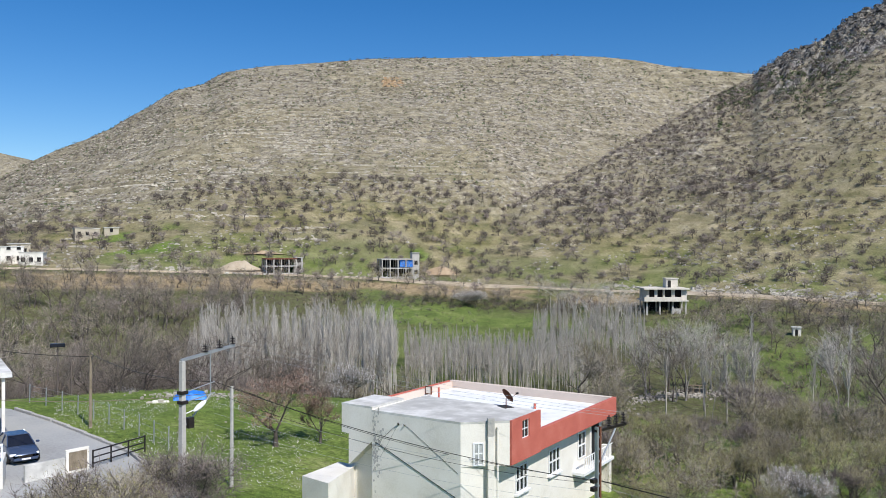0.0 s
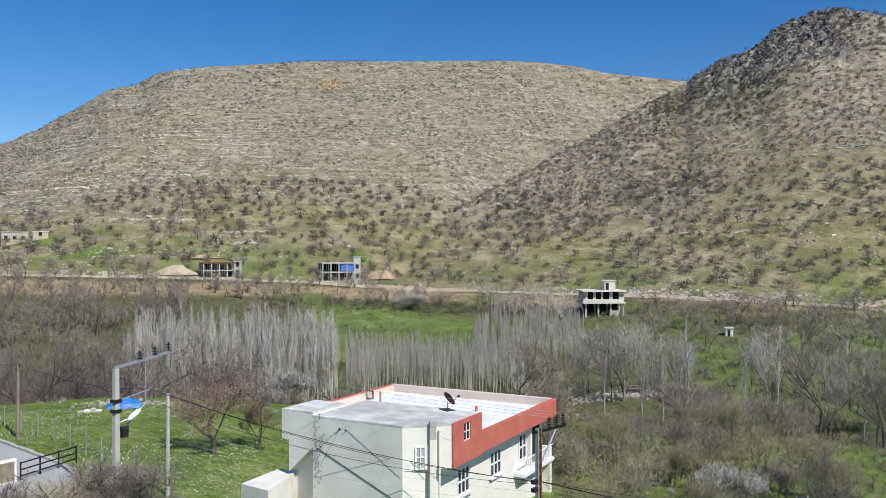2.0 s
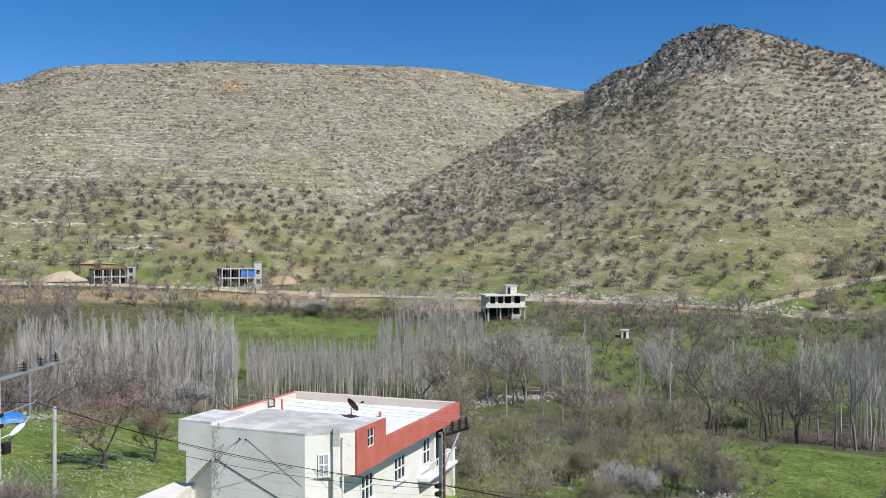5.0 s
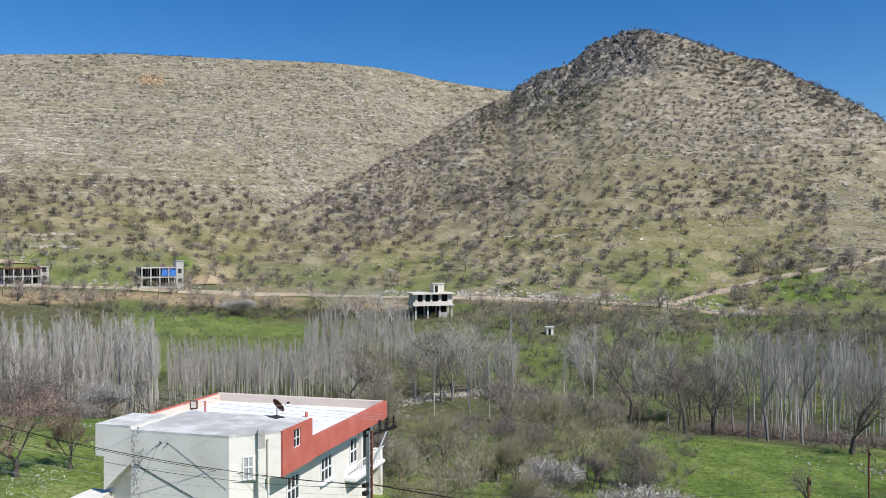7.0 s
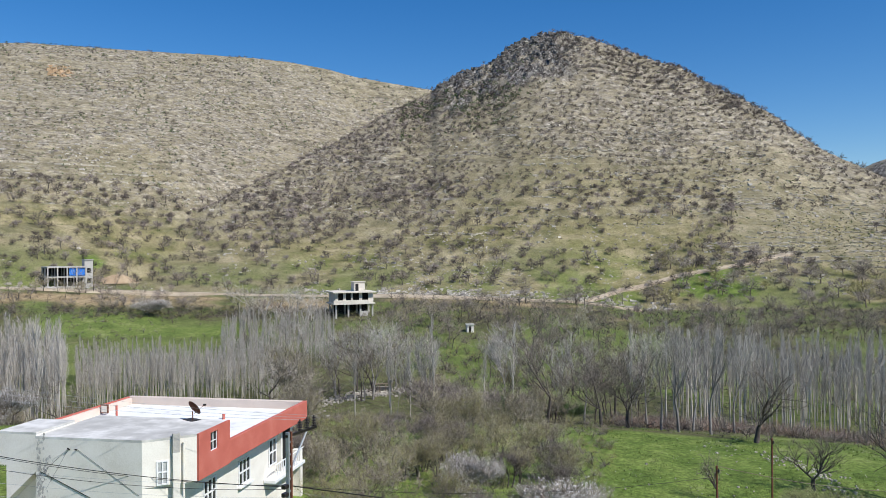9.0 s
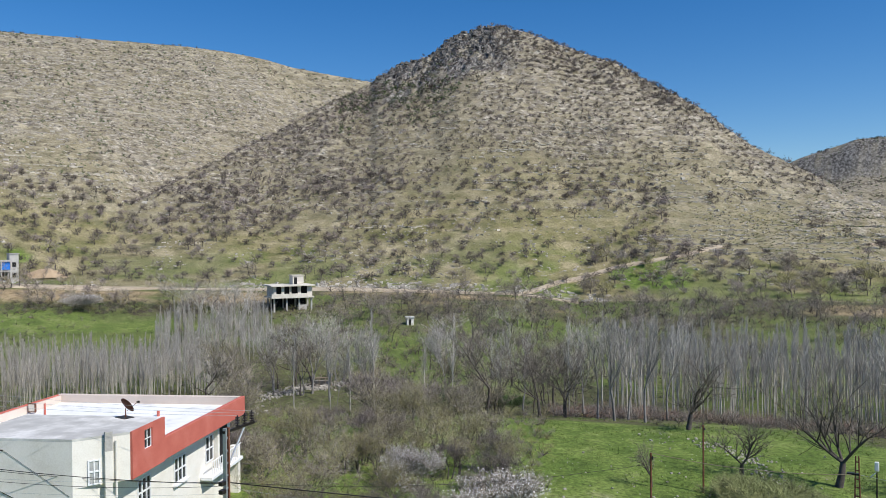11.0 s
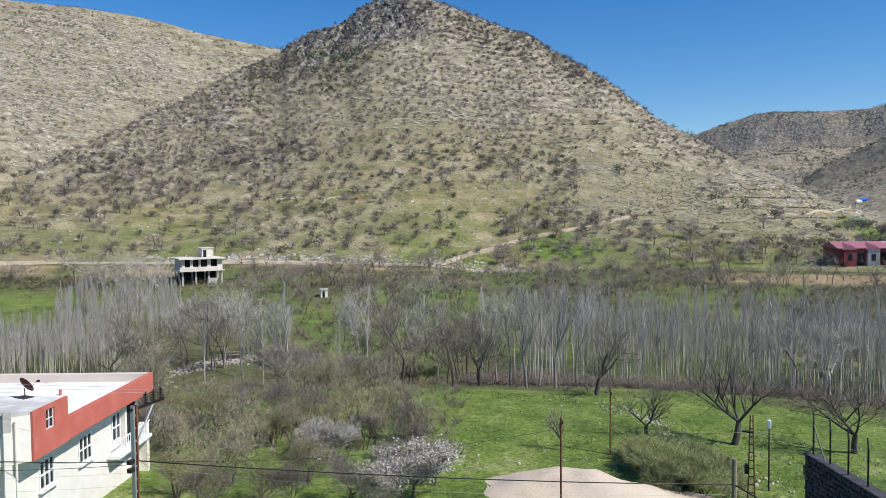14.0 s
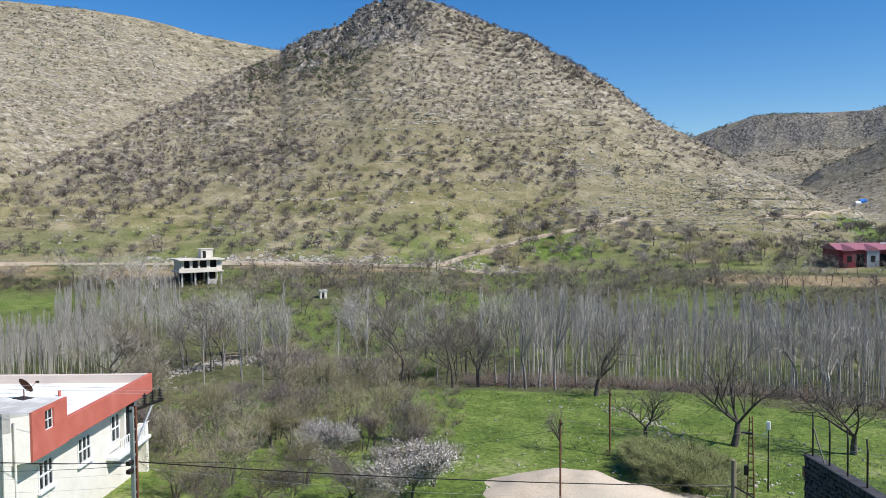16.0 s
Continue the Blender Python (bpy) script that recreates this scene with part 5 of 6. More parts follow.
def strata(name, zones, label, seed):
    """Level courses of pale limestone that crop out along the slopes, slab by slab."""
    rr = np.random.default_rng(seed)
    cube = np.array([[-1, -1, -1], [1, -1, -1], [1, 1, -1], [-1, 1, -1], [-1, -1, 1], [1, -1, 1], [1, 1, 1], [-1, 1, 1]], float) * 0.5
    quads = np.array([[3, 2, 1, 0], [4, 5, 6, 7], [0, 1, 5, 4], [1, 2, 6, 5], [2, 3, 7, 6], [3, 0, 4, 7]])
    out = []
    for az0, az1, r0, r1, gap, fill, thick in zones:
        R = np.arange(r0, r1, 1.0)
        az = np.arange(az0, az1, 0.2)
        A, RR = np.meshgrid(np.radians(az), R, indexing="ij")
        Z, _ = land(-np.sin(A) * RR, np.cos(A) * RR)
        z = float(Z.min()) + gap
        while z < Z.max():
            over = Z > z
            k = np.argmax(over, 1)
            ok = over.any(1) & (k > 0)
            x, y = -np.sin(np.radians(az)) * R[k], np.cos(np.radians(az)) * R[k]
            ok &= fbm(az / 2.2, np.full(len(az), z / 6), seed, 3) > 1 - fill
            ok &= rr.uniform(size=len(az)) > 0.12
            i = np.where(ok)[0]
            for q in range(2):
                out.append(np.stack([x[i] + rr.normal(size=len(i)) * 0.5, y[i] + rr.normal(size=len(i)) * 0.5, np.full(len(i), z) + 0.3 * q, np.full(len(i), thick)], 1))
            z += gap * rr.uniform(0.6, 1.4)
    P = np.concatenate(out)
    n = len(P)
    dims = np.stack([rr.uniform(0.3, 1.9, n), rr.uniform(0.4, 1.0, n), P[:, 3] * rr.uniform(0.5, 1.3, n)], 1)
    v = (cube[None] + rr.normal(size=(n, 8, 3)) * 0.1) * dims[:, None]
    a = np.arctan2(P[:, 1], P[:, 0]) + math.pi / 2 + rr.normal(size=n) * 0.25
    c, sn = np.cos(a)[:, None], np.sin(a)[:, None]
    v = np.stack([v[..., 0] * c - v[..., 1] * sn, v[..., 0] * sn + v[..., 1] * c, v[..., 2]], -1)
    zz, _ = land(P[:, 0], P[:, 1])
    v += np.stack([P[:, 0], P[:, 1], zz + dims[:, 2] * 0.2], 1)[:, None]
    f = (quads[None] + (np.arange(n) * 8)[:, None, None]).reshape(-1, 4)
    return tagged(new(name, mesh_np(name, v.reshape(-1, 3), f, M["ledge"])), label, "rocks", kind="stuff")


# bearing and distance of each stretch, height between courses, how much of it crops out, thickness
strata("rock_ledges", [(8, 33, 360, 520, 3.4, 0.46, 0.5), (-14, 12, 330, 640, 6.0, 0.44, 0.5), (8, 33, 270, 360, 3.5, 0.42, 0.4),
                       (-58, -40, 285, 400, 2.0, 0.5, 0.36), (-40, -22, 330, 420, 5.0, 0.45, 0.42), (-30, -8, 290, 360, 5.0, 0.42, 0.36), (12, 30, 540, 660, 6.0, 0.45, 0.6)],
       "level courses of pale limestone cropping out along the slopes", 311)
stones("hillside_rocks", 4200, (-66, 34), (240, 335), (0.25, 0.85), "pale stones scattered on the grassy lower slope", 302, 0.5)
stones("hillside_rocks", 1500, (-32, -21.4), (452, 489), (0.5, 1.7), "dark broken crag below the summit", 303, 0.3, "darkrock", 0.0, 1.3)
stones("crag_blocks", 520, (-30.5, -21.6), (462, 488), (0.9, 2.9), "large dark blocks of the crag below the summit", 306, 0.35, "darkrock", 0.0, 1.1)
stones("ochre_outcrop", 70, (2.9, 4.3), (560, 590), (1.5, 3.4), "ochre rock outcrop high on the hill", 305, 0.0, "ochre", 0.0, 1.2)
stones("roadside_stones", 650, (-38, 22), (236, 245), (0.4, 1.2), "pale boulders piled along the valley road", 304, 0.45)

for az, r, h in ((-46.6, 60, 2.2), (-47.4, 58.5, 2.4), (-48.2, 57, 2.6), (-49.0, 56, 2.3), (-49.8, 55.5, 2.5), (-50.6, 55, 2.2), (-48.6, 60, 2.4), (-50.0, 59, 2.2), (-51.2, 57, 2.0)):
    put("hedge", az, r, h, wide=1.5)


# ---- meadow flowers and tufts ----
def meadow(name, count, az, rr, size, mat, label, thr, seed):
    A, R = rng.uniform(az[0], az[1], count * 4), np.sqrt(rng.uniform(rr[0] ** 2, rr[1] ** 2, count * 4))
    X, Y = -np.sin(np.radians(A)) * R, np.cos(np.radians(A)) * R
    ok = fbm(X / 6, Y / 6, seed) > thr
    X, Y = X[ok][:count], Y[ok][:count]
    Z, _ = land(X, Y)
    n = len(X)
    if mat == "grassblade":
        k = 5
        i = np.repeat(np.arange(n), k)
        p = np.stack([X[i], Y[i], Z[i] - 0.02], 1) + rng.normal(size=(n * k, 3)) * np.array([0.1, 0.1, 0])
        v, f = blades(p, rng.normal(size=(n * k, 3)) * 0.5 + np.array([0, 0, 1.0]), rng.uniform(*size, n * k), np.full(n * k, 0.05))
    else:
        v, f = flakes(np.stack([X, Y, Z + 0.1], 1), rng.uniform(*size, n))
    return tagged(new(name, mesh_np(name, v, f, M[mat])), label, "meadow", kind="stuff")


meadow("meadow_flowers", 6000, (4, 26), (48, 78), (0.018, 0.05), "blossom", "white flowers dotted over the green meadow", 0.47, 401)
meadow("meadow_flowers", 500, (-62, -34), (50, 86), (0.02, 0.05), "blossom", "white flowers dotted over the green meadow", 0.5, 402)
meadow("grass_tufts", 9000, (-66, 26), (42, 90), (0.12, 0.32), "grassblade", "tufts of rough green grass on the meadow", 0.46, 403)


# ---- buildings across the valley ----
def frame_building(az, el, turn, w, d, storeys, label, tarp=False, rusty=False, sh=2.75):
    """An unfinished concrete skeleton: slabs on columns, with a stair head."""
    x, y, z = at(az, el)
    b = thing("unfinished_building", x, y, z - 0.2, label, "building", az + turn)
    part("foundation", box(-w / 2 - 0.6, w / 2 + 0.6, -d / 2 - 0.6, d / 2 + 0.6, -2.5, 0.25), M["concrete"], b)
    for s in range(storeys):
        z0 = 0.25 + s * sh
        for i in range(5):
            for j in range(3):
                px, py = -w / 2 + 0.2 + (w - 0.4) * i / 4, -d / 2 + 0.2 + (d - 0.4) * j / 2
                part("column", box(px - 0.16, px + 0.16, py - 0.16, py + 0.16, z0, z0 + sh - 0.35), M["concrete"], b)
        part("floor_slab", box(-w / 2, w / 2, -d / 2, d / 2, z0 + sh - 0.345, z0 + sh), M["rust"] if rusty and s == storeys - 1 else M["concrete"], b)
    # shade inside the storeys is painted into this wall's colour
    part("back_wall", box(-w / 2 + 0.45, w / 2 - 0.45, d / 2 - 0.35, d / 2 - 0.1, 0.252, storeys * sh - 0.2), M["dark"], b, "back wall painted near-black for the shade inside the frame")
    h = storeys * sh + 0.25
    up = 1.7 if tarp else 0.1
    tower = part("stair_tower", box(w / 2 + 0.05, w / 2 + 2.3, -0.6, 2.4, -1.5, h + up), M["concrete"], b, bevel=0.03)
    for zz in (1.0, 1.1 + sh):
        # near-black sheet on the tower face, painted for an opening's shade
        part("opening", box(w / 2 + 0.6, w / 2 + 1.7, -0.63, -0.604, zz, zz + 1.3), M["dark"], tower)
    part("stair_slab", box(w / 2 + 0.02, w / 2 + 2.5, -0.8, 2.6, h + up + 0.003, h + up + 0.2), M["concrete"], b)
    if tarp:
        part("tarpaulin", box(0.6, w / 2 - 0.5, -d / 2 + 0.45, -d / 2 + 0.5, 0.25 + sh + 0.2, 0.25 + 2 * sh - 0.4), M["tarp"], b, "blue tarpaulin hung between columns")
        part("tarpaulin", box(w / 2 - 0.48, w / 2 - 0.44, -d / 2 + 0.6, d / 2 - 0.6, 0.25 + sh + 0.1, 0.25 + 2 * sh - 0.4), M["tarp"], b)


frame_building(3.4, -2.0, 12, 10.2, 7.5, 2, "unfinished two-storey concrete frame building with a blue tarpaulin", True)
frame_building(11.6, -1.68, 10, 9.2, 7.5, 2, "unfinished dark concrete frame building with a rusty roof slab", False, True, 2.15)


def white_building():
    x, y, z = at(-15.4, -4.3)
    b = thing("concrete_house", x, y, z - 0.3, "whitewashed two-storey house shell on open pillars with a roof cabin", "building", -15.4 + 14)
    w, d = 9.8, 7.5
    for i in range(4):
        for py in (-d / 2 + 0.2, 0.2, d / 2 - 0.2):
            px = -w / 2 + 0.2 + (w - 0.4) * i / 3
            part("pillar", box(px - 0.2, px + 0.2, py - 0.2, py + 0.2, -1.5, 3.0), M["concrete"], b)
    # wall coloured near-black for the shade under the floor slab
    part("infill_wall", box(-w / 2 + 0.5, w / 2 - 0.5, 0.6, 0.85, -1.0, 2.99), M["dark"], b)
    part("infill_wall", box(1.2, 3.6, -d / 2 + 0.3, -d / 2 + 0.5, -1.0, 1.2), M["concrete"], b)
    part("floor_slab", box(-w / 2 - 0.7, w / 2 + 0.2, -d / 2 - 1.0, d / 2, 3.0, 3.3), M["cement"], b)
    part("balustrade", box(-w / 2 - 0.7, w / 2 - 1.4, -d / 2 - 1.0, -d / 2 - 0.85, 3.302, 4.1), M["cement"], b, "white balcony wall", 0.02)
    part("back_wall", box(-w / 2, w / 2, d / 2 - 0.25, d / 2, 3.302, 5.9), M["cement"], b)
    # front wall with openings
    cuts = ((-w / 2, -4.2), (-2.9, -2.2), (-0.9, -0.4), (1.2, 2.0), (3.6, w / 2))
    for a, c in cuts:
        part("wall_pier", box(a, c, -d / 2, -d / 2 + 0.25, 3.302, 5.9), M["cement"], b)
    # near-black sheet behind the piers, painted for the rooms' shade
    part("room_back", box(-w / 2 + 0.3, w / 2 - 0.3, -d / 2 + 1.6, -d / 2 + 1.8, 3.302, 5.88), M["dark"], b)
    for y0, y1 in ((-d / 2 + 0.26, -1.6), (-0.4, 0.9), (2.1, d / 2 - 0.26)):
        part("side_wall", box(w / 2 - 0.25, w / 2, y0, y1, 3.302, 5.9), M["cement"], b)
    part("side_wall", box(-w / 2, -w / 2 + 0.25, -d / 2 + 0.26, d / 2 - 0.26, 3.302, 5.9), M["cement"], b)
    part("roof_slab", box(-w / 2 - 0.8, w / 2 + 0.5, -d / 2 - 1.1, d / 2 + 0.5, 5.902, 6.2), M["cement"], b)
    cabin = part("roof_cabin", box(0.6, 3.4, -1.2, 2.2, 6.202, 8.4), M["cement"], b, "cream stair cabin", 0.03)
    # cabin door's shade painted as a flat sheet
    part("doorway", box(0.9, 1.7, -1.23, -1.203, 6.25, 8.0), M["dark"], cabin)
    part("cabin_roof", box(0.4, 3.6, -1.4, 2.4, 8.402, 8.55), M["cement"], b)


white_building()


def box_house(name, az, el, turn, w, d, h, mat, label, rows=1, wins=3, roof=None, door=True):
    x, y, z = at(az, el)
    b = thing(name, x, y, z - 0.3, label, "building", az + turn)
    part("wall", box(-w / 2, w / 2, -d / 2, d / 2, -1.5, h), M[mat], b, bevel=0.03)
    part("roof", box(-w / 2 - 0.2, w / 2 + 0.2, -d / 2 - 0.2, d / 2 + 0.2, h + 0.002, h + 0.22), M[roof or "slab"], b)
    for r in range(rows):
        for i in range(wins):
            px = -w / 2 + w * (i + 0.5) / wins
            z0 = 0.9 + r * 2.9
            # flat near-black sheets painted for the shade behind the windows
            wd = part("window", box(px - 0.5, px + 0.5, -d / 2 - 0.03, -d / 2 - 0.003, z0, z0 + 1.2), M["dark"], b)
            part("sill", box(px - 0.6, px + 0.6, -d / 2 - 0.12, -d / 2 - 0.004, z0 - 0.1, z0 - 0.003), M["concrete"], wd)
    return b


box_house("stone_house", 24.1, 0.75, 8, 7.5, 5, 3.2, "yellow", "roofless cream stone house on the slope", 1, 3)
box_house("stone_house", 22.6, 1.0, 4, 4.5, 4, 2.2, "yellow", "low cream stone outbuilding", 1, 1)
box_house("village_house", 28.7, -0.85, 10, 7.5, 6, 4.6, "plaster", "white two-storey village house with small windows", 2, 3)
box_house("village_house", 27.2, -0.95, -12, 6, 5, 3.4, "plaster", "low white village house", 1, 3)
box_house("village_house", 28.0, -0.35, 0, 6, 5, 3.4, "yellow", "cream village house with a flat roof", 1, 2)
hut = box_house("hut", -23.9, -5.65, 10, 1.6, 1.6, 1.9, "plaster", "tiny whitewashed hut with a dark doorway", 0, 0)
# the hut's doorway is shade painted on a sheet before the wall
part("doorway", box(-0.4, 0.2, -0.83, -0.805, 0.1, 1.6), M["dark"], hut)


def maroon_building():
    x, y, z = at(-61.6, -3.2)
    b = thing("maroon_building", x, y, z - 0.3, "long maroon building with gabled bays and a pinkish metal roof", "building", -61.6 + 22)
    w, d = 30, 13
    part("wall", box(-15.0, w - 10.5, -d / 2, d / 2, -2.5, 4.4), M["brick_red"], b)
    bm = bmesh.new()
    x0, x1, e = -15.7, w - 9.8, 0.7
    v = [bm.verts.new(c) for c in ((x0, -d / 2 - e, 4.4), (x1, -d / 2 - e, 4.4), (x1, 0, 6.1), (x0, 0, 6.1), (x0, d / 2 + e, 4.4), (x1, d / 2 + e, 4.4))]
    bm.faces.new((v[0], v[1], v[2], v[3])), bm.faces.new((v[3], v[2], v[5], v[4])), bm.faces.new((v[0], v[3], v[4])), bm.faces.new((v[1], v[5], v[2])), bm.faces.new((v[0], v[4], v[5], v[1]))
    part("roof", bm, M["metalroof"], b, "faded maroon metal roof")
    part("skylight", box(-2, 9, -1.4, -0.9, 5.75, 6.15), M["pvc"], b, "white translucent roof strip")
    for i, px in enumerate((-12.6, -6.4, -0.8, 5.4)):
        bay = part("gabled_bay", prism([(px - 1.6, -d / 2 - 1.1), (px + 1.6, -d / 2 - 1.1), (px + 1.6, -d / 2 - 0.004), (px - 1.6, -d / 2 - 0.004)], -2.5, 4.1), M["galv"] if i == 1 else M["brick_red"], b)
        gab = bmesh.new()
        gv = [gab.verts.new(c) for c in ((px - 2.0, -d / 2 - 1.4, 4.1), (px + 2.0, -d / 2 - 1.4, 4.1), (px, -d / 2 - 1.4, 5.3), (px - 2.0, -1.5, 4.45), (px + 2.0, -1.5, 4.45), (px, -1.5, 5.9))]
        for fi in ((0, 1, 2), (1, 4, 5, 2), (0, 2, 5, 3), (0, 3, 4, 1), (3, 5, 4)):
            gab.faces.new([gv[q] for q in fi])
        part("gable_roof", gab, M["metalroof"], bay)
        # window shade painted as near-black sheets on bay and wall
        part("window", box(px - 0.6, px + 0.6, -d / 2 - 1.14, -d / 2 - 1.104, 1.0, 2.8), M["dark"], bay)
        part("window", box(px + 2.2, px + 4.2, -d / 2 - 0.05, -d / 2 - 0.005, -0.5, 3.2), M["dark"], b)


maroon_building()


def tent(az, el, w, mat, label):
    x, y, z = at(az, el)
    t = thing("tent", x, y, z - 0.1, label, "tent", az + 20)
    bm = bmesh.new()
    v = [bm.verts.new(c) for c in ((-w, -2, 0), (w, -2, 0), (w, 2, 0), (-w, 2, 0), (-w, -2, 1.2), (w, -2, 1.2), (w, 2, 1.2), (-w, 2, 1.2), (-w, 0, 2.6), (w, 0, 2.6))]
    for f in ((0, 1, 5, 4), (2, 3, 7, 6), (4, 5, 9, 8), (6, 7, 8, 9), (1, 2, 6, 9, 5), (3, 0, 4, 8, 7), (3, 2, 1, 0)):
        bm.faces.new([v[i] for i in f])
    part("canvas", bm, M[mat], t)


tent(-60.3, 0.62, 2.4, "tarp", "bright blue tent on the ridge shoulder")
tent(-60.0, 0.5, 1.8, "pvc", "white tent beside the blue one")


def heap(name, az, el, w, d, h, mat, label, seed, turn=0.0, category="mound", sink=0.3, rise=None):
    """A loose heap with an uneven outline."""
    x, y, z = at(az, el)
    n, m = 40, 16
    v, f = [(0, 0, h)], []
    for j in range(1, m + 1):
        for i in range(n):
            a, t = 2 * math.pi * i / n, j / m
            k = 0.75 + 0.5 * float(fbm(math.cos(a) * 1.6 + seed, math.sin(a) * 1.6, seed))
            px, py = math.cos(a) * w / 2 * t * k, math.sin(a) * d / 2 * t * k
            pz = h * (1 - t * t * (3 - 2 * t)) * (0.7 + 0.6 * float(fbm(px / 1.7 + seed, py / 1.7, seed + 3))) - sink * t
            v.append((px, py, pz))
    for i in range(n):
        f.append((0, 1 + i, 1 + (i + 1) % n, 1 + (i + 1) % n))
    fs = [tuple(q[:3]) for q in f]
    tri = fs[:]
    for j in range(m - 1):
        for i in range(n):
            a, b = 1 + j * n + i, 1 + j * n + (i + 1) % n
            tri += [(a, a + n, b + n), (a, b + n, b)]
    ob = new(name, mesh_np(name, v, tri, M[mat], True))
    ob.matrix_basis = pose(x, y, z, 0, 0, az + turn)
    return tagged(ob, label, category)


heap("earth_mound", 14.3, -1.4, 17, 8, 2.6, "dirt", "pale heap of excavated earth beside the building", 3)
heap("earth_mound", 0.2, -1.8, 15, 7, 2.6, "redsoil", "reddish heap of rubble and earth beside the building", 7)
heap("earth_mound", 12.8, -0.3, 16, 5, 0.9, "redsoil", "reddish cut earth bank above the building", 9)
heap("sand_mound", -41.5, -19.4, 20, 9.5, 1.5, "sand", "wide pinkish sand heap on the meadow", 12)
heap("earth_bank", 26.2, -8.9, 9, 3, 1.3, "litter_bank", "brown earth bank at the meadow's edge", 15)

# ---- the yard with the parked car ----
PARK = EYE - 12.85
yard = [polar(*p) for p in ((33, 79), (28.5, 73), (26.3, 66.5), (21.6, 54.2), (19.3, 46.5), (17.5, 43), (20, 34), (36, 34))]
tagged(part("yard_paving", prism(yard, PARK - 1.2, PARK), M["asphalt"]), "grey paved yard beside the meadow", "pavement", kind="structure")
kerb = [(polar(28.2, 72.6), polar(26.1, 66.2)), (polar(26.05, 66.1), polar(21.4, 54.0)), (polar(21.35, 53.9), polar(19.1, 46.4)), (polar(19.05, 46.3), polar(17.3, 42.8))]
for (ax, ay), (bx, by) in kerb:
    L = math.hypot(bx - ax, by - ay)
    n = max(2, int(L / 1.0))
    for i in range(n):
        k = thing("kerb_stone", ax + (bx - ax) * (i + 0.5) / n, ay + (by - ay) * (i + 0.5) / n, PARK - 0.3, "worn concrete kerb stone edging the yard", "kerb", math.degrees(math.atan2(by - ay, bx - ax)), "yard kerb")
        part("stone", box(-L / n / 2 + 0.01, L / n / 2 - 0.01, -0.12, 0.12, 0, 0.45 + 0.02 * (i % 3)), M["concrete"], k, bevel=0.015)


def car(x, y, z, turn):
    c = thing("car", x, y, z, "dark blue saloon car parked on the paved yard", "car", turn)
    # x forward; sections along the length: (x, half width, sill, shoulder)
    secs = [(-2.25, 0.72, 0.42, 0.86), (-2.1, 0.82, 0.28, 0.98), (-1.2, 0.87, 0.22, 0.97), (0.0, 0.88, 0.22, 0.95), (0.9, 0.87, 0.22, 0.93), (1.7, 0.84, 0.25, 0.84), (2.1, 0.78, 0.3, 0.72), (2.28, 0.62, 0.42, 0.58)]
    bm = bmesh.new()
    rings = []
    for sx, w, lo, hi in secs:
        rings.append([bm.verts.new((sx, yy, zz)) for yy, zz in ((-w * 0.9, lo), (-w, lo + 0.18), (-w, hi - 0.12), (-w * 0.86, hi), (w * 0.86, hi), (w, hi - 0.12), (w, lo + 0.18), (w * 0.9, lo))])
    for a, b in zip(rings, rings[1:]):
        for i in range(8):
            j = (i + 1) % 8
            bm.faces.new((a[i], b[i], b[j], a[j]))
    bm.faces.new(rings[0]), bm.faces.new(rings[-1][::-1])
    bmesh.ops.recalc_face_normals(bm, faces=bm.faces[:])
    body = part("body", bm, M["carpaint"], c)
    for p in body.data.polygons:
        p.use_smooth = True

    def cabin(grow_by, mat, name, z1):
        b2 = bmesh.new()
        base = [(-1.85, -0.76), (1.0, -0.76), (1.0, 0.76), (-1.85, 0.76)]
        topv = [(-1.05, -0.58), (0.2, -0.58), (0.2, 0.58), (-1.05, 0.58)]
        lo = [b2.verts.new((px, py, 0.93)) for px, py in base]
        hi = [b2.verts.new((px, py, z1)) for px, py in topv]
        for i in range(4):
            j = (i + 1) % 4
            b2.faces.new((lo[i], lo[j], hi[j], hi[i]))
        b2.faces.new(hi)
        return part(name, b2, mat, c)

    cabin(0, M["panel"], "windows", 1.4)
    rf = bmesh.new()
    box(-1.08, 0.24, -0.6, 0.6, 1.39, 1.45, rf)
    part("roof", rf, M["carpaint"], c, bevel=0.02)
    for s in (-1, 1):
        part("pillar", rod((1.0, s * 0.75, 0.94), (0.2, s * 0.59, 1.42), 0.04, n=6), M["carpaint"], c)
        part("pillar", rod((-1.85, s * 0.75, 0.94), (-1.05, s * 0.59, 1.42), 0.05, n=6), M["carpaint"], c)
        part("pillar", rod((-0.4, s * 0.77, 0.94), (-0.4, s * 0.6, 1.42), 0.035, n=6), M["carpaint"], c)
        part("headlight", box(2.02, 2.2, s * 0.72 - 0.13, s * 0.62 + 0.13, 0.55, 0.7), M["pvc"], c, "clear headlight", 0.03)
        part("mirror", box(0.72, 0.86, s * 0.98 - 0.09, s * 0.98 + 0.09, 0.95, 1.07), M["carpaint"], c, bevel=0.02)
        for wx in (-1.4, 1.4):
            wheel = part("wheel", rod((wx, s * 0.7, 0.31), (wx, s * 0.9, 0.31), 0.31, n=20), M["tyre"], c)
            part("rim", rod((wx, s * 0.9, 0.31), (wx, s * 0.915, 0.31), 0.2, n=14), M["galv"], wheel)
    part("grille", box(2.24, 2.31, -0.36, 0.36, 0.45, 0.58), M["black"], c)
    part("bumper", box(2.12, 2.34, -0.66, 0.66, 0.28, 0.44), M["carpaint"], c, bevel=0.04)
    part("number_plate", box(2.345, 2.355, -0.25, 0.25, 0.33, 0.43), M["pvc"], c)


cx, cy = polar(28.1, 55.8)
car(cx, cy, PARK, -50)


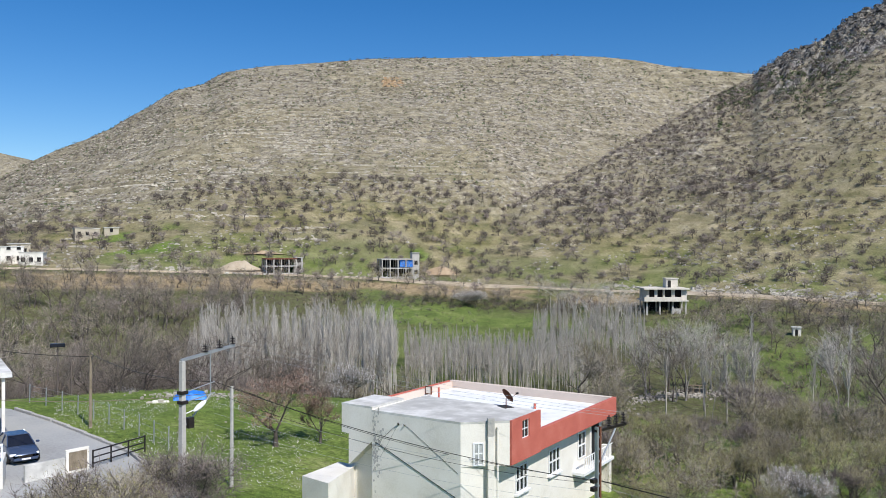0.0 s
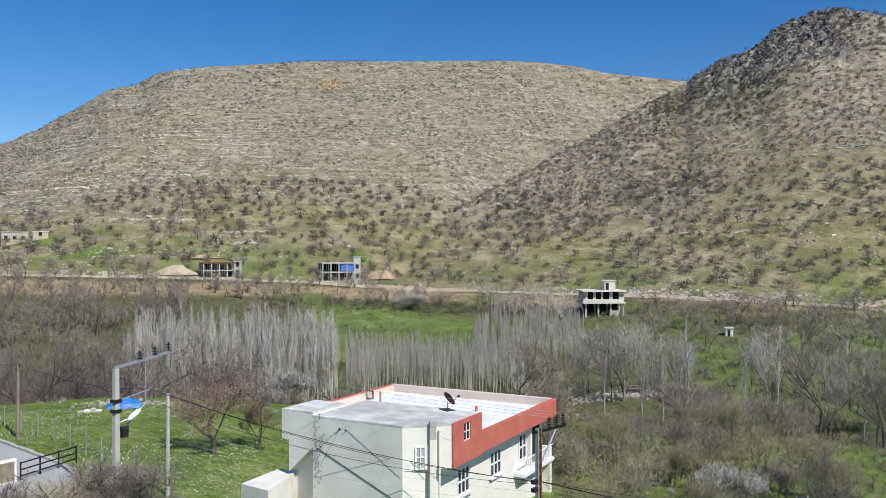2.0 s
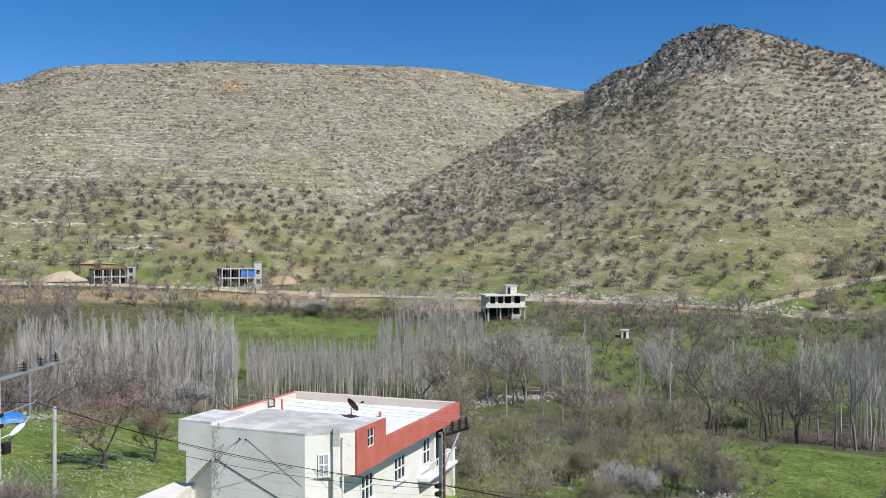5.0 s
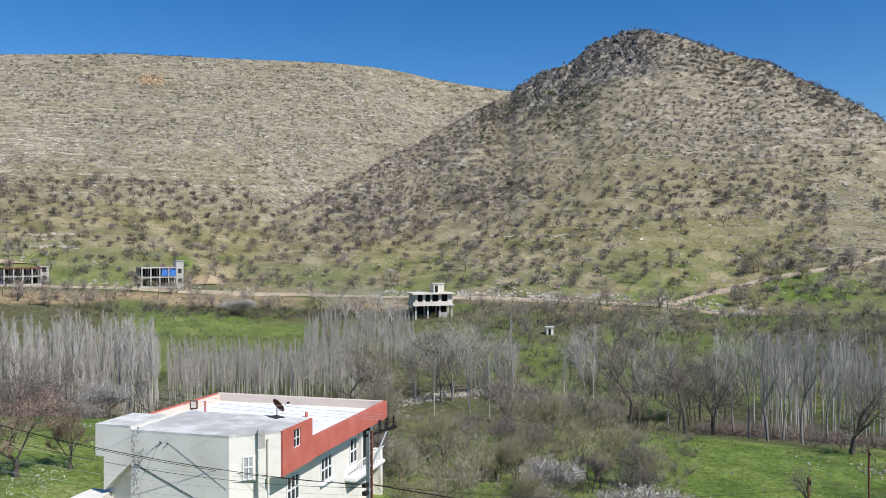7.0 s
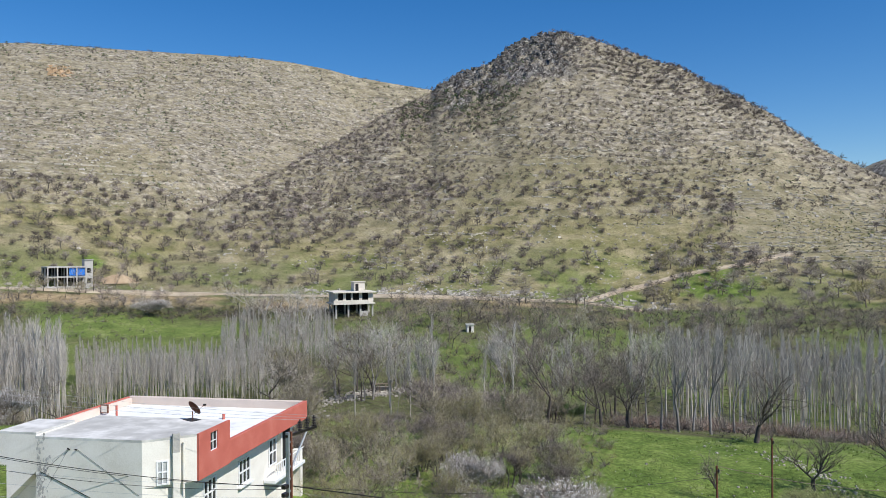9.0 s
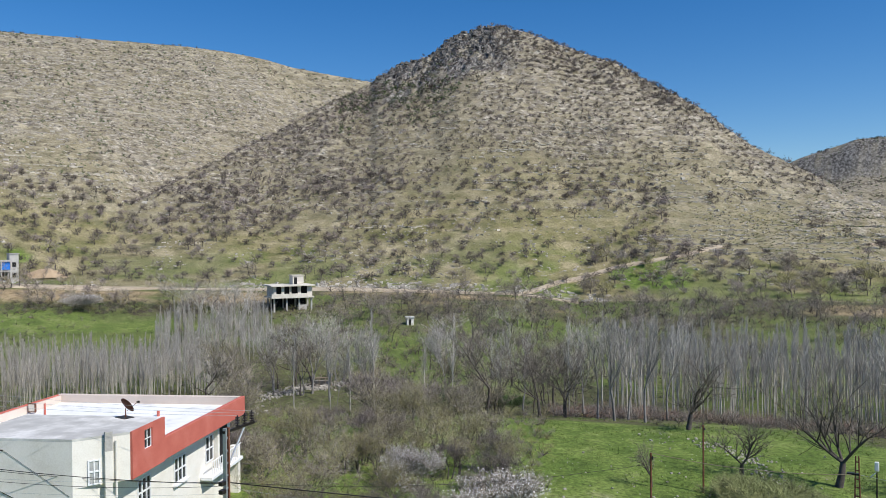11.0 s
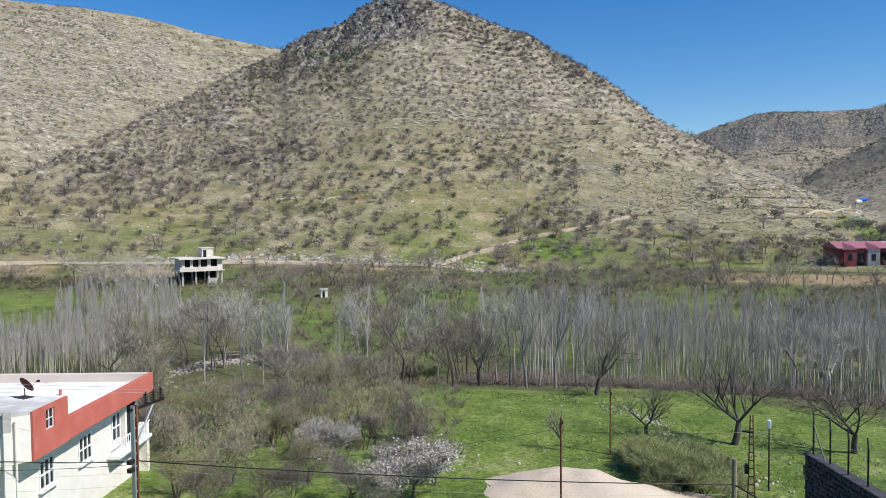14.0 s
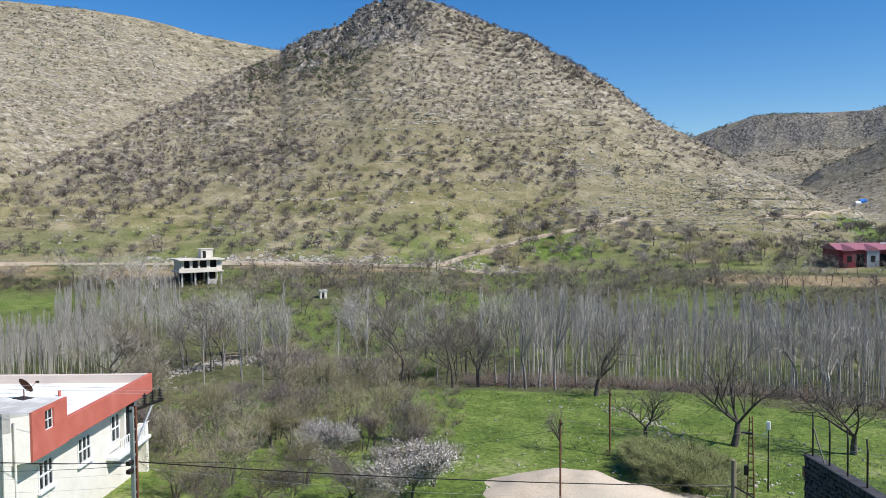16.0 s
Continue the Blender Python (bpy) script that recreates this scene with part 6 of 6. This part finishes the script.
def yard_wall():
    ax, ay = polar(27.7, 49.5)
    bx, by = polar(23.9, 51)
    w = thing("yard_wall", ax, ay, PARK, "low pale grey wall with a framed brown panel", "wall", math.degrees(math.atan2(by - ay, bx - ax)))
    part("wall", box(0, 2.2, -0.12, 0.12, 0, 0.95), M["slab"], w, bevel=0.02)
    part("panel_frame", box(2.25, 3.6, -0.1, 0.1, 0, 1.35), M["plaster"], w, bevel=0.02)
    part("panel", box(2.4, 3.45, -0.13, -0.103, 0.15, 1.2), M["wood"], w, "brown panel")


def iron_gate():
    ax, ay = polar(23.7, 51.2)
    bx, by = polar(20.5, 54.0)
    L = math.hypot(bx - ax, by - ay)
    g = thing("iron_gate", ax, ay, PARK, "long black iron gate with horizontal bars", "gate", math.degrees(math.atan2(by - ay, bx - ax)))
    for i in range(4):
        part("post", rod((L * i / 3, 0, 0), (L * i / 3, 0, 1.05), 0.05, n=6), M["black"], g)
    for zz in (0.25, 0.6, 0.98):
        part("bar", rod((0, 0, zz), (L, 0, zz), 0.045, n=6), M["black"], g)


yard_wall()
iron_gate()


def left_house():
    x, y = polar(33.6, 64)
    h = thing("yard_house", x, y, PARK - 0.3, "white house corner with a wide concrete eave beside the yard", "house", 33.6)
    part("wall", box(-5, 4.2, -3, 4, -1, 4.6), M["plaster"], h)
    part("roof", box(-5.5, 5.5, -4, 5, 4.602, 4.95), M["slab"], h, "pale concrete roof slab", 0.03)
    part("window", box(4.203, 4.25, -1.5, 0, 1.4, 2.8), M["glass"], h)
    part("eave_post", box(4.9, 5.1, -3.7, -3.5, -1, 4.6), M["plaster"], h)
    x, y = polar(30.4, 50)
    b = thing("balcony", x, y, EYE - 11.4, "white balcony with an ornate balustrade", "balcony", 25)
    part("slab", box(-3, 1.4, -1.2, 1.2, -1.45, 0), M["plaster"], b, bevel=0.02)
    part("rail", box(-3, 1.4, -1.2, -1.05, 0.85, 0.97), M["pvc"], b)
    for i in range(16):
        part("baluster", rod((-2.85 + i * 0.28, -1.12, 0.002), (-2.85 + i * 0.28, -1.12, 0.85), 0.06, n=6), M["pvc"], b)


left_house()


def field_fence():
    pts = [polar(27.4 - 8.4 * i / 9, 77 - 21.5 * i / 9) for i in range(10)]
    f = thing("wire_fence", pts[0][0], pts[0][1], gz(*pts[0]), "thin wire fence on grey posts along the meadow", "fence")
    o = Vector((pts[0][0], pts[0][1], gz(*pts[0])))
    tops = []
    for px, py in pts:
        z = gz(px, py)
        p = Vector((px, py, z)) - o
        part("post", rod(p - Vector((0, 0, 0.1)), p + Vector((0.03, 0, 1.55)), 0.045, n=6), M["galv"], f)
        tops.append(p)
    for zz in (0.5, 1.0, 1.45):
        bm = bmesh.new()
        for a, b in zip(tops, tops[1:]):
            rod(a + Vector((0, 0, zz)), b + Vector((0, 0, zz)), 0.008, n=4, bm=bm)
        part("wire", bm, M["galv"], f)


field_fence()


# ---- poles and wires ----
def wire(name, p, q, sag, r, mat="black", label="dark overhead cable slung between poles"):
    cu = bpy.data.curves.new(name, "CURVE")
    cu.dimensions, cu.bevel_depth, cu.bevel_resolution = "3D", r, 1
    sp = cu.splines.new("POLY")
    n = 24
    sp.points.add(n)
    for i in range(n + 1):
        t = i / n
        c = Vector(p).lerp(Vector(q), t)
        sp.points[i].co = (c.x, c.y, c.z - 4 * sag * t * (1 - t), 1)
    cu.materials.append(M[mat])
    return tagged(new(name, cu), label, "cable", "overhead cables")


def spot(az, r, drop):
    x, y = polar(az, r)
    return Vector((x, y, EYE - drop))


def insulator(parent, x, y, z, n=3, r=0.1, step=0.1):
    bm = bmesh.new()
    rod((x, y, z), (x, y, z + n * step + 0.05), 0.03, n=8, bm=bm)
    for i in range(n):
        rod((x, y, z + 0.03 + i * step), (x, y, z + 0.03 + i * step + 0.05), r, r * 0.55, n=10, bm=bm)
    return part("insulator", bm, M["black"], parent, "black ribbed insulator")


def concrete_pole():
    p = spot(18.1, 43, 5.75)
    g = gz(p.x, p.y) - 0.3
    h = p.z - g
    q = spot(14.65, 45.5, 5.35)
    turn = math.degrees(math.atan2(q.y - p.y, q.x - p.x))
    L = (q.to_2d() - p.to_2d()).length
    t = thing("utility_pole", p.x, p.y, g, "grey concrete utility pole with steel crossarm and insulators", "utility pole", turn)
    bm = bmesh.new()
    lo, hi = 0.165, 0.12
    v = [bm.verts.new((sx * w, sy * w, z)) for z, w in ((0, lo), (h, hi)) for sx, sy in ((-1, -1), (1, -1), (1, 1), (-1, 1))]
    for f in ((3, 2, 1, 0), (4, 5, 6, 7), (0, 1, 5, 4), (1, 2, 6, 5), (2, 3, 7, 6), (3, 0, 4, 7)):
        bm.faces.new([v[i] for i in f])
    part("shaft", bm, M["concrete"], t, bevel=0.02)
    arm = part("crossarm", box(-0.1, L, -0.07, 0.07, h - 0.02, h + 0.12), M["galv"], t)
    arm.rotation_euler = (0, -math.atan2(0.4, L), 0)
    arm.location = (math.sin(math.atan2(0.4, L)) * h, 0, h - math.cos(math.atan2(0.4, L)) * h)
    tips = []
    for k in (0.42, 0.7, 0.96):
        insulator(t, L * k, 0, h + 0.12 + 0.4 * k, 3, 0.17, 0.14)
        tips.append(t.matrix_basis @ Vector((L * k, 0, h + 0.5 + 0.4 * k)))
    part("brace", rod((L * 0.52, 0, h + 0.2), (L * 0.52, 0, h - 2.0), 0.035, n=6), M["galv"], t)
    part("brace", rod((L * 0.52, 0, h - 2.0), (0.1, 0, h - 3.4), 0.04, n=6), M["galv"], t)
    part("bracket", rod((0, 0, h - 1.65), (L * 0.6, 0, h - 1.35), 0.03, n=6), M["galv"], t)
    part("bracket", rod((0, 0, h - 2.15), (L * 0.6, 0, h - 1.95), 0.03, n=6), M["galv"], t)
    for zz in (1.6, 2.1):
        part("clamp", box(-0.2, 0.24, -0.19, 0.19, h - zz - 0.1, h - zz + 0.08), M["black"], t, bevel=0.02)
    bm = bmesh.new()
    bmesh.ops.create_uvsphere(bm, u_segments=14, v_segments=8, radius=1.0)
    bmesh.ops.scale(bm, verts=bm.verts[:], vec=(0.48, 0.17, 0.13))
    lampo = part("lamp_head", bm, M["pvc"], t, "white oval street lamp")
    lampo.matrix_basis = pose(0.85, -0.35, h - 2.4, 0, -28, 0)
    part("lamp_arm", rod((0.1, 0, h - 2.75), (0.6, -0.28, h - 2.55), 0.03, n=6), M["galv"], t)
    part("meter_box", box(0.25, 0.65, -0.2, 0.15, h - 3.5, h - 2.95), M["black"], t, "black equipment box", 0.03)
    return tips, t.matrix_basis @ Vector((L * 0.6, 0, h - 1.35)), t.matrix_basis @ Vector((L * 0.6, 0, h - 1.95))


def simple_pole(name, az, r, drop_top, rad, mat, label, top_r=None, n=8, caps=0):
    p = spot(az, r, drop_top)
    g = gz(p.x, p.y) - 0.3
    t = thing(name, p.x, p.y, g, label, "utility pole", az)
    h = p.z - g
    part("shaft", rod((0, 0, 0), (0.02, 0, h), rad, top_r or rad * 0.75, n), M[mat], t)
    for i in range(caps):
        insulator(t, 0.12 * (-1) ** i, -0.08, h - 0.35 - 0.3 * i, 2, 0.07, 0.08)
    return t, p


def house_pole():
    p = spot(-11.0, 40, 8.75)
    g = gz(p.x, p.y) - 0.3
    h = p.z - g
    t = thing("utility_pole", p.x, p.y, g, "steel utility pole with a crossarm of stacked insulators beside the house", "utility pole", 42)
    for s in (-0.11, 0.11):
        part("leg", box(s - 0.05, s + 0.05, -0.09, 0.09, 0, h), M["galv" if s < 0 else "rust"], t)
    for i in range(int(h / 0.6)):
        part("rung", box(-0.059, 0.059, -0.06, 0.06, 0.4 + i * 0.6, 0.48 + i * 0.6), M["galv"], t)
    part("crossarm", box(-0.2, 2.3, -0.06, 0.06, h - 0.25, h - 0.12), M["black"], t)
    part("brace", rod((0.1, 0, h - 1.9), (1.5, 0, h - 0.2), 0.05, n=6), M["galv"], t)
    tips = []
    for x in (0.9, 1.5, 2.1):
        insulator(t, x, 0, h - 0.12, 4, 0.14, 0.13)
        tips.append(t.matrix_basis @ Vector((x, 0, h + 0.42)))
    for zz in (2.6, 3.0):
        part("clamp", box(-0.5, -0.17, -0.12, 0.12, h - zz - 0.1, h - zz + 0.1), M["black"], t, bevel=0.02)
    return tips, t.matrix_basis @ Vector((-0.35, 0, h - 2.6)), t.matrix_basis @ Vector((0.2, 0, h - 2.7))


tips_a, low_a, low_b = concrete_pole()
tips_b, low_c, low_d = house_pole()
for a, b in zip(tips_a, tips_b):
    wire("power_line", a, b, 0.35, 0.007, "galv", "thin bare power line")
wire("power_line", low_a, low_c, 0.55, 0.017)
wire("power_line", low_b, low_c + Vector((0, 0, -0.12)), 0.75, 0.011)
for dz in (0.5, 1.1, 1.7):
    wire("power_line", low_b + Vector((0, 0, -dz)), low_c + Vector((0, 0, 0.6 - dz)), 0.5, 0.006, "galv", "thin bare power line")
wt, wp = simple_pole("utility_pole", 23.85, 64.5, 7.75, 0.13, "wood", "leaning weathered wooden utility pole", 0.09, 8, 2)
ct, cp = simple_pole("utility_pole", 14.85, 47.5, 7.9, 0.12, "concrete", "slim grey concrete pole at the meadow's edge", 0.09)
fp, fpp = simple_pole("utility_pole", 25.8, 90, 9.6, 0.1, "scrub", "thin dark iron pole among the trees", 0.08)
part("transformer", box(-0.7, 0.7, -0.4, 0.4, fpp.z - fp.location.z - 0.35, fpp.z - fp.location.z), M["panel"], fp, bevel=0.05)
simple_pole("utility_pole", 29.1, 86, 8.9, 0.1, "scrub", "thin dark iron pole among the trees", 0.08)
simple_pole("utility_pole", 25.0, 95, 12.0, 0.08, "scrub", "thin dark iron pole among the trees", 0.07)
wire("power_line", wp, low_a, 0.5, 0.022)
wire("power_line", wp + Vector((0, 0, -0.2)), spot(33, 66, 6.2), 0.3, 0.025)
wire("power_line", low_b, spot(33, 58, 8.8), 0.5, 0.018, "wood", "pale twisted overhead cable")
wire("power_line", cp, low_d, 0.7, 0.012)

r1, r1p = simple_pole("utility_pole", -40.8, 45, 11.45, 0.07, "rust", "rusty iron utility pole on the meadow", 0.06, 6, 1)
r2, r2p = simple_pole("utility_pole", -44.3, 62, 13.5, 0.08, "rust", "rusty iron utility pole on the meadow", 0.07, 6, 1)
r3, r3p = simple_pole("wooden_post", -52.6, 45, 13.2, 0.14, "wood", "thick weathered wooden post", 0.13, 8)


def lattice_pole():
    p = spot(-53.7, 47, 11.25)
    g = gz(p.x, p.y) - 0.3
    h = p.z - g
    t = thing("lattice_pole", p.x, p.y, g, "rusty ladder-like lattice steel pole", "utility pole", -53.7)
    for s in (-1, 1):
        bm = bmesh.new()
        rod((s * 0.26, 0, 0), (s * 0.07, 0, h), 0.045, 0.035, 5, bm)
        part("leg", bm, M["rust"], t)
    for i in range(int(h / 0.45)):
        z = 0.3 + i * 0.45
        w = 0.26 - 0.19 * z / h
        part("rung", box(-w, w, -0.03, 0.03, z, z + 0.06), M["rust"], t)
    part("equipment_box", box(-0.36, -0.1, -0.16, 0.12, h - 3.3, h - 2.75), M["black"], t, bevel=0.03)
    part("clamp", box(-0.5, 0.1, -0.1, 0.1, h - 1.0, h - 0.9), M["black"], t)
    return t.matrix_basis @ Vector((0, 0, h - 0.95)), t.matrix_basis @ Vector((0, 0, 1.9)), t.matrix_basis @ Vector((0, 0, h - 2.2))


l_top, l_low, l_mid = lattice_pole()


def street_lamp():
    p = spot(-54.8, 57.5, 14.55)
    g = gz(p.x, p.y) - 0.2
    h = p.z - g
    t = thing("street_lamp", p.x, p.y, g, "slim dark street lamp with a white head", "street lamp", -54.8)
    part("post", rod((0, 0, 0), (0, 0, h), 0.06, 0.04), M["black"], t)
    part("lamp_head", box(-0.13, 0.13, -0.1, 0.1, h - 0.05, h + 0.55), M["pvc"], t, "white lamp head", 0.04)
    part("arm", rod((0, 0, h - 0.1), (-0.35, 0, h - 0.45), 0.03, n=6), M["pvc"], t)


street_lamp()
wire("power_line", low_d, spot(-52.6, 45, 14.6), 0.25, 0.028)
wire("power_line", spot(-52.6, 45, 14.6), spot(-72, 34, 14.2), 0.6, 0.04)
wire("power_line", low_d + Vector((0, 0, -0.25)), spot(-52.6, 45, 15.1), 0.6, 0.005, "galv", "thin bare power line")
wire("power_line", r1p, l_top, 0.35, 0.015, "wood", "pale thin overhead cable")
wire("power_line", low_d, r1p + Vector((0, 0, -0.6)), 0.6, 0.01)
wire("power_line", l_mid, spot(-74, 40, 11.8), 0.3, 0.01, "galv", "thin bare power line")
wire("power_line", l_top, spot(-74, 42, 10.9), 0.3, 0.01, "galv", "thin bare power line")


# ---- the dark stone wall with its wire fence ----
def stone_wall():
    a, b = spot(-57.35, 40, 11.15), spot(-67, 30.5, 11.15)
    g = min(gz(a.x, a.y), gz(b.x, b.y)) - 0.5
    L = (b.to_2d() - a.to_2d()).length
    t = thing("stone_wall", a.x, a.y, g, "tall dark grey stone retaining wall topped with a wire fence", "wall", math.degrees(math.atan2(b.y - a.y, b.x - a.x)))
    h = a.z - g
    part("core", box(0, L, -0.25, 0.25, 0, h - 0.03), M["mortar"], t)
    bm = box(-0.16, 0.16, -0.02, 0.06, -0.11, 0.11)
    bmesh.ops.bevel(bm, geom=bm.edges[:], offset=0.035, segments=1, affect="EDGES")
    me = bpy.data.meshes.new("stone")
    bm.to_mesh(me)
    bm.free()
    me.materials.append(M["stone"])
    rr = random.Random(4)
    for row in range(13):
        for i in range(23):
            x = 0.18 + i * 0.35 + (0.17 if row % 2 else 0)
            for side in (-1,):
                o = new("stone", me)
                o.parent = t
                o.matrix_basis = pose(x + rr.uniform(-0.03, 0.03), side * 0.25, h - 0.13 - row * 0.235 + rr.uniform(-0.02, 0.02), rr.uniform(-6, 6), rr.uniform(-12, 12), 180 + rr.uniform(-6, 6)) @ Matrix.Diagonal((rr.uniform(0.8, 1.12), 1, rr.uniform(0.8, 1.1), 1))
    part("coping", box(-0.02, L, -0.3, 0.3, h - 0.028, h + 0.05), M["stone"], t, bevel=0.02)
    for i in range(8):
        x = 0.25 + i * 1.45
        bm = bmesh.new()
        rod((x, 0, h), (x, 0, h + 1.55), 0.04, n=6, bm=bm)
        rod((x, 0, h + 1.55), (x - 0.28, 0.12, h + 1.95), 0.035, n=6, bm=bm)
        part("fence_post", bm, M["black"], t)
    part("fence_brace", rod((0.25, 0, h + 1.4), (1.3, 0, h), 0.035, n=6), M["black"], t)
    for z in (0.35, 0.75, 1.15, 1.5):
        part("fence_wire", rod((0.25, 0, h + z), (L, 0, h + z), 0.007, n=4), M["galv"], t)
    part("floodlight", box(-0.35, -0.05, -0.2, 0.1, h - 1.1, h - 0.6), M["black"], t, bevel=0.03)


stone_wall()


# ---- odds and ends ----
def tarp_shelter():
    x, y, z = at(17.6, -10.15)
    t = thing("tarpaulin_shelter", x, y, z, "blue tarpaulin draped over a pile with pale sacks", "tarpaulin", 17.6)
    n, m = 26, 12
    v, f = [], []
    for j in range(m + 1):
        for i in range(n + 1):
            u, w = i / n, j / m
            px, py = (u - 0.5) * 2.9, (w - 0.5) * 2.0
            e = min(u, 1 - u, w, 1 - w) * 2
            v.append((px, py, 0.52 * min(1, e * 3.2) ** 0.6 * (0.25 + 1.3 * float(fbm(px * 1.1, py * 1.1, 77))) + 0.02))
    for j in range(m):
        for i in range(n):
            a = j * (n + 1) + i
            f.append((a, a + 1, a + n + 2, a + n + 1))
    me = mesh_np("sheet", v, f, M["tarp"], False)
    o = new("sheet", me)
    o.parent = t
    for i in range(4):
        part("sack", box(-3.3 + 0.45 * i - 0.25, -3.3 + 0.45 * i + 0.25, -1.65 - 0.1 * (i % 2), -1.35, 0.0, 0.22 + 0.08 * (i % 3)), M["plaster" if i % 2 else "rock"], t, bevel=0.08)


tarp_shelter()


def scatter_stones(name, spots, size, label, seed):
    """Loose stones laid along a line of bearings and heights."""
    rr = np.random.default_rng(seed)
    cube = np.array([[-1, -1, -1], [1, -1, -1], [1, 1, -1], [-1, 1, -1], [-1, -1, 1], [1, -1, 1], [1, 1, 1], [-1, 1, 1]], float) * 0.5
    quads = np.array([[3, 2, 1, 0], [4, 5, 6, 7], [0, 1, 5, 4], [1, 2, 6, 5], [2, 3, 7, 6], [3, 0, 4, 7]])
    v, f = [], []
    for (az0, e0, az1, e1, n, spread) in spots:
        a, b = Vector(at(az0, e0)), Vector(at(az1, e1))
        for i in range(n):
            p = a.lerp(b, rr.uniform()) + Vector((rr.normal() * spread, rr.normal() * spread, 0))
            s = rr.uniform(*size)
            q = (cube + rr.normal(size=(8, 3)) * 0.12) * s * rr.uniform(0.6, 1.3, 3)
            q[:, 2] += gz(p.x, p.y) + s * 0.2
            q[:, 0] += p.x
            q[:, 1] += p.y
            f.append(quads + 8 * len(v))
            v.append(q)
    return tagged(new(name, mesh_np(name, np.concatenate(v), np.concatenate(f), M["rock"])), label, "stones", kind="stuff")


scatter_stones("rubble", [(-13.5, -10.6, -16.5, -9.9, 150, 1.5), (-16.5, -9.9, -19.5, -9.8, 130, 1.6), (-18.0, -10.0, -17.0, -10.0, 90, 0.9), (-13.2, -10.9, -12.6, -12.4, 50, 0.8)], (0.15, 0.55), "tumbled pale rubble of an old field wall", 5)
scatter_stones("rubble", [(-41, -13.2, -44, -13.4, 14, 1.2), (-44, -13.4, -47.5, -14.4, 90, 0.7), (-47.5, -14.4, -49, -15.6, 40, 0.7), (-50.5, -18.2, -54.5, -17.6, 40, 0.9)], (0.07, 0.2), "stones of a tumbled wall along the ditch", 6)
scatter_stones("rubble", [(20, -9.9, 15, -10.1, 110, 0.8), (26, -9.2, 21, -9.7, 80, 0.8), (-2, -9, -3, -9, 10, 1)], (0.08, 0.28), "pale stones along the meadow's edge", 7)
scatter_stones("meadow_stones", [(-36, -17.5, -60, -16.5, 260, 6.5), (14, -13, 9, -12, 40, 6)], (0.05, 0.16), "small pale stones lying in the grass", 8)
x, y, z = at(-17.6, -9.9)
ruin = thing("ruined_shed", x, y, z - 0.2, "small ruined stone shed with a bare frame", "ruin", -10)
for i in range(4):
    part("post", box(-1.6 + i * 1.05, -1.45 + i * 1.05, -0.1, 0.1, 0, 1.7), M["wood"], ruin)
part("beam", box(-1.7, 1.8, -0.12, 0.12, 1.702, 1.85), M["wood"], ruin)
part("back_wall", box(-1.7, 1.8, 0.6, 0.9, 0, 1.2), M["rock"], ruin)
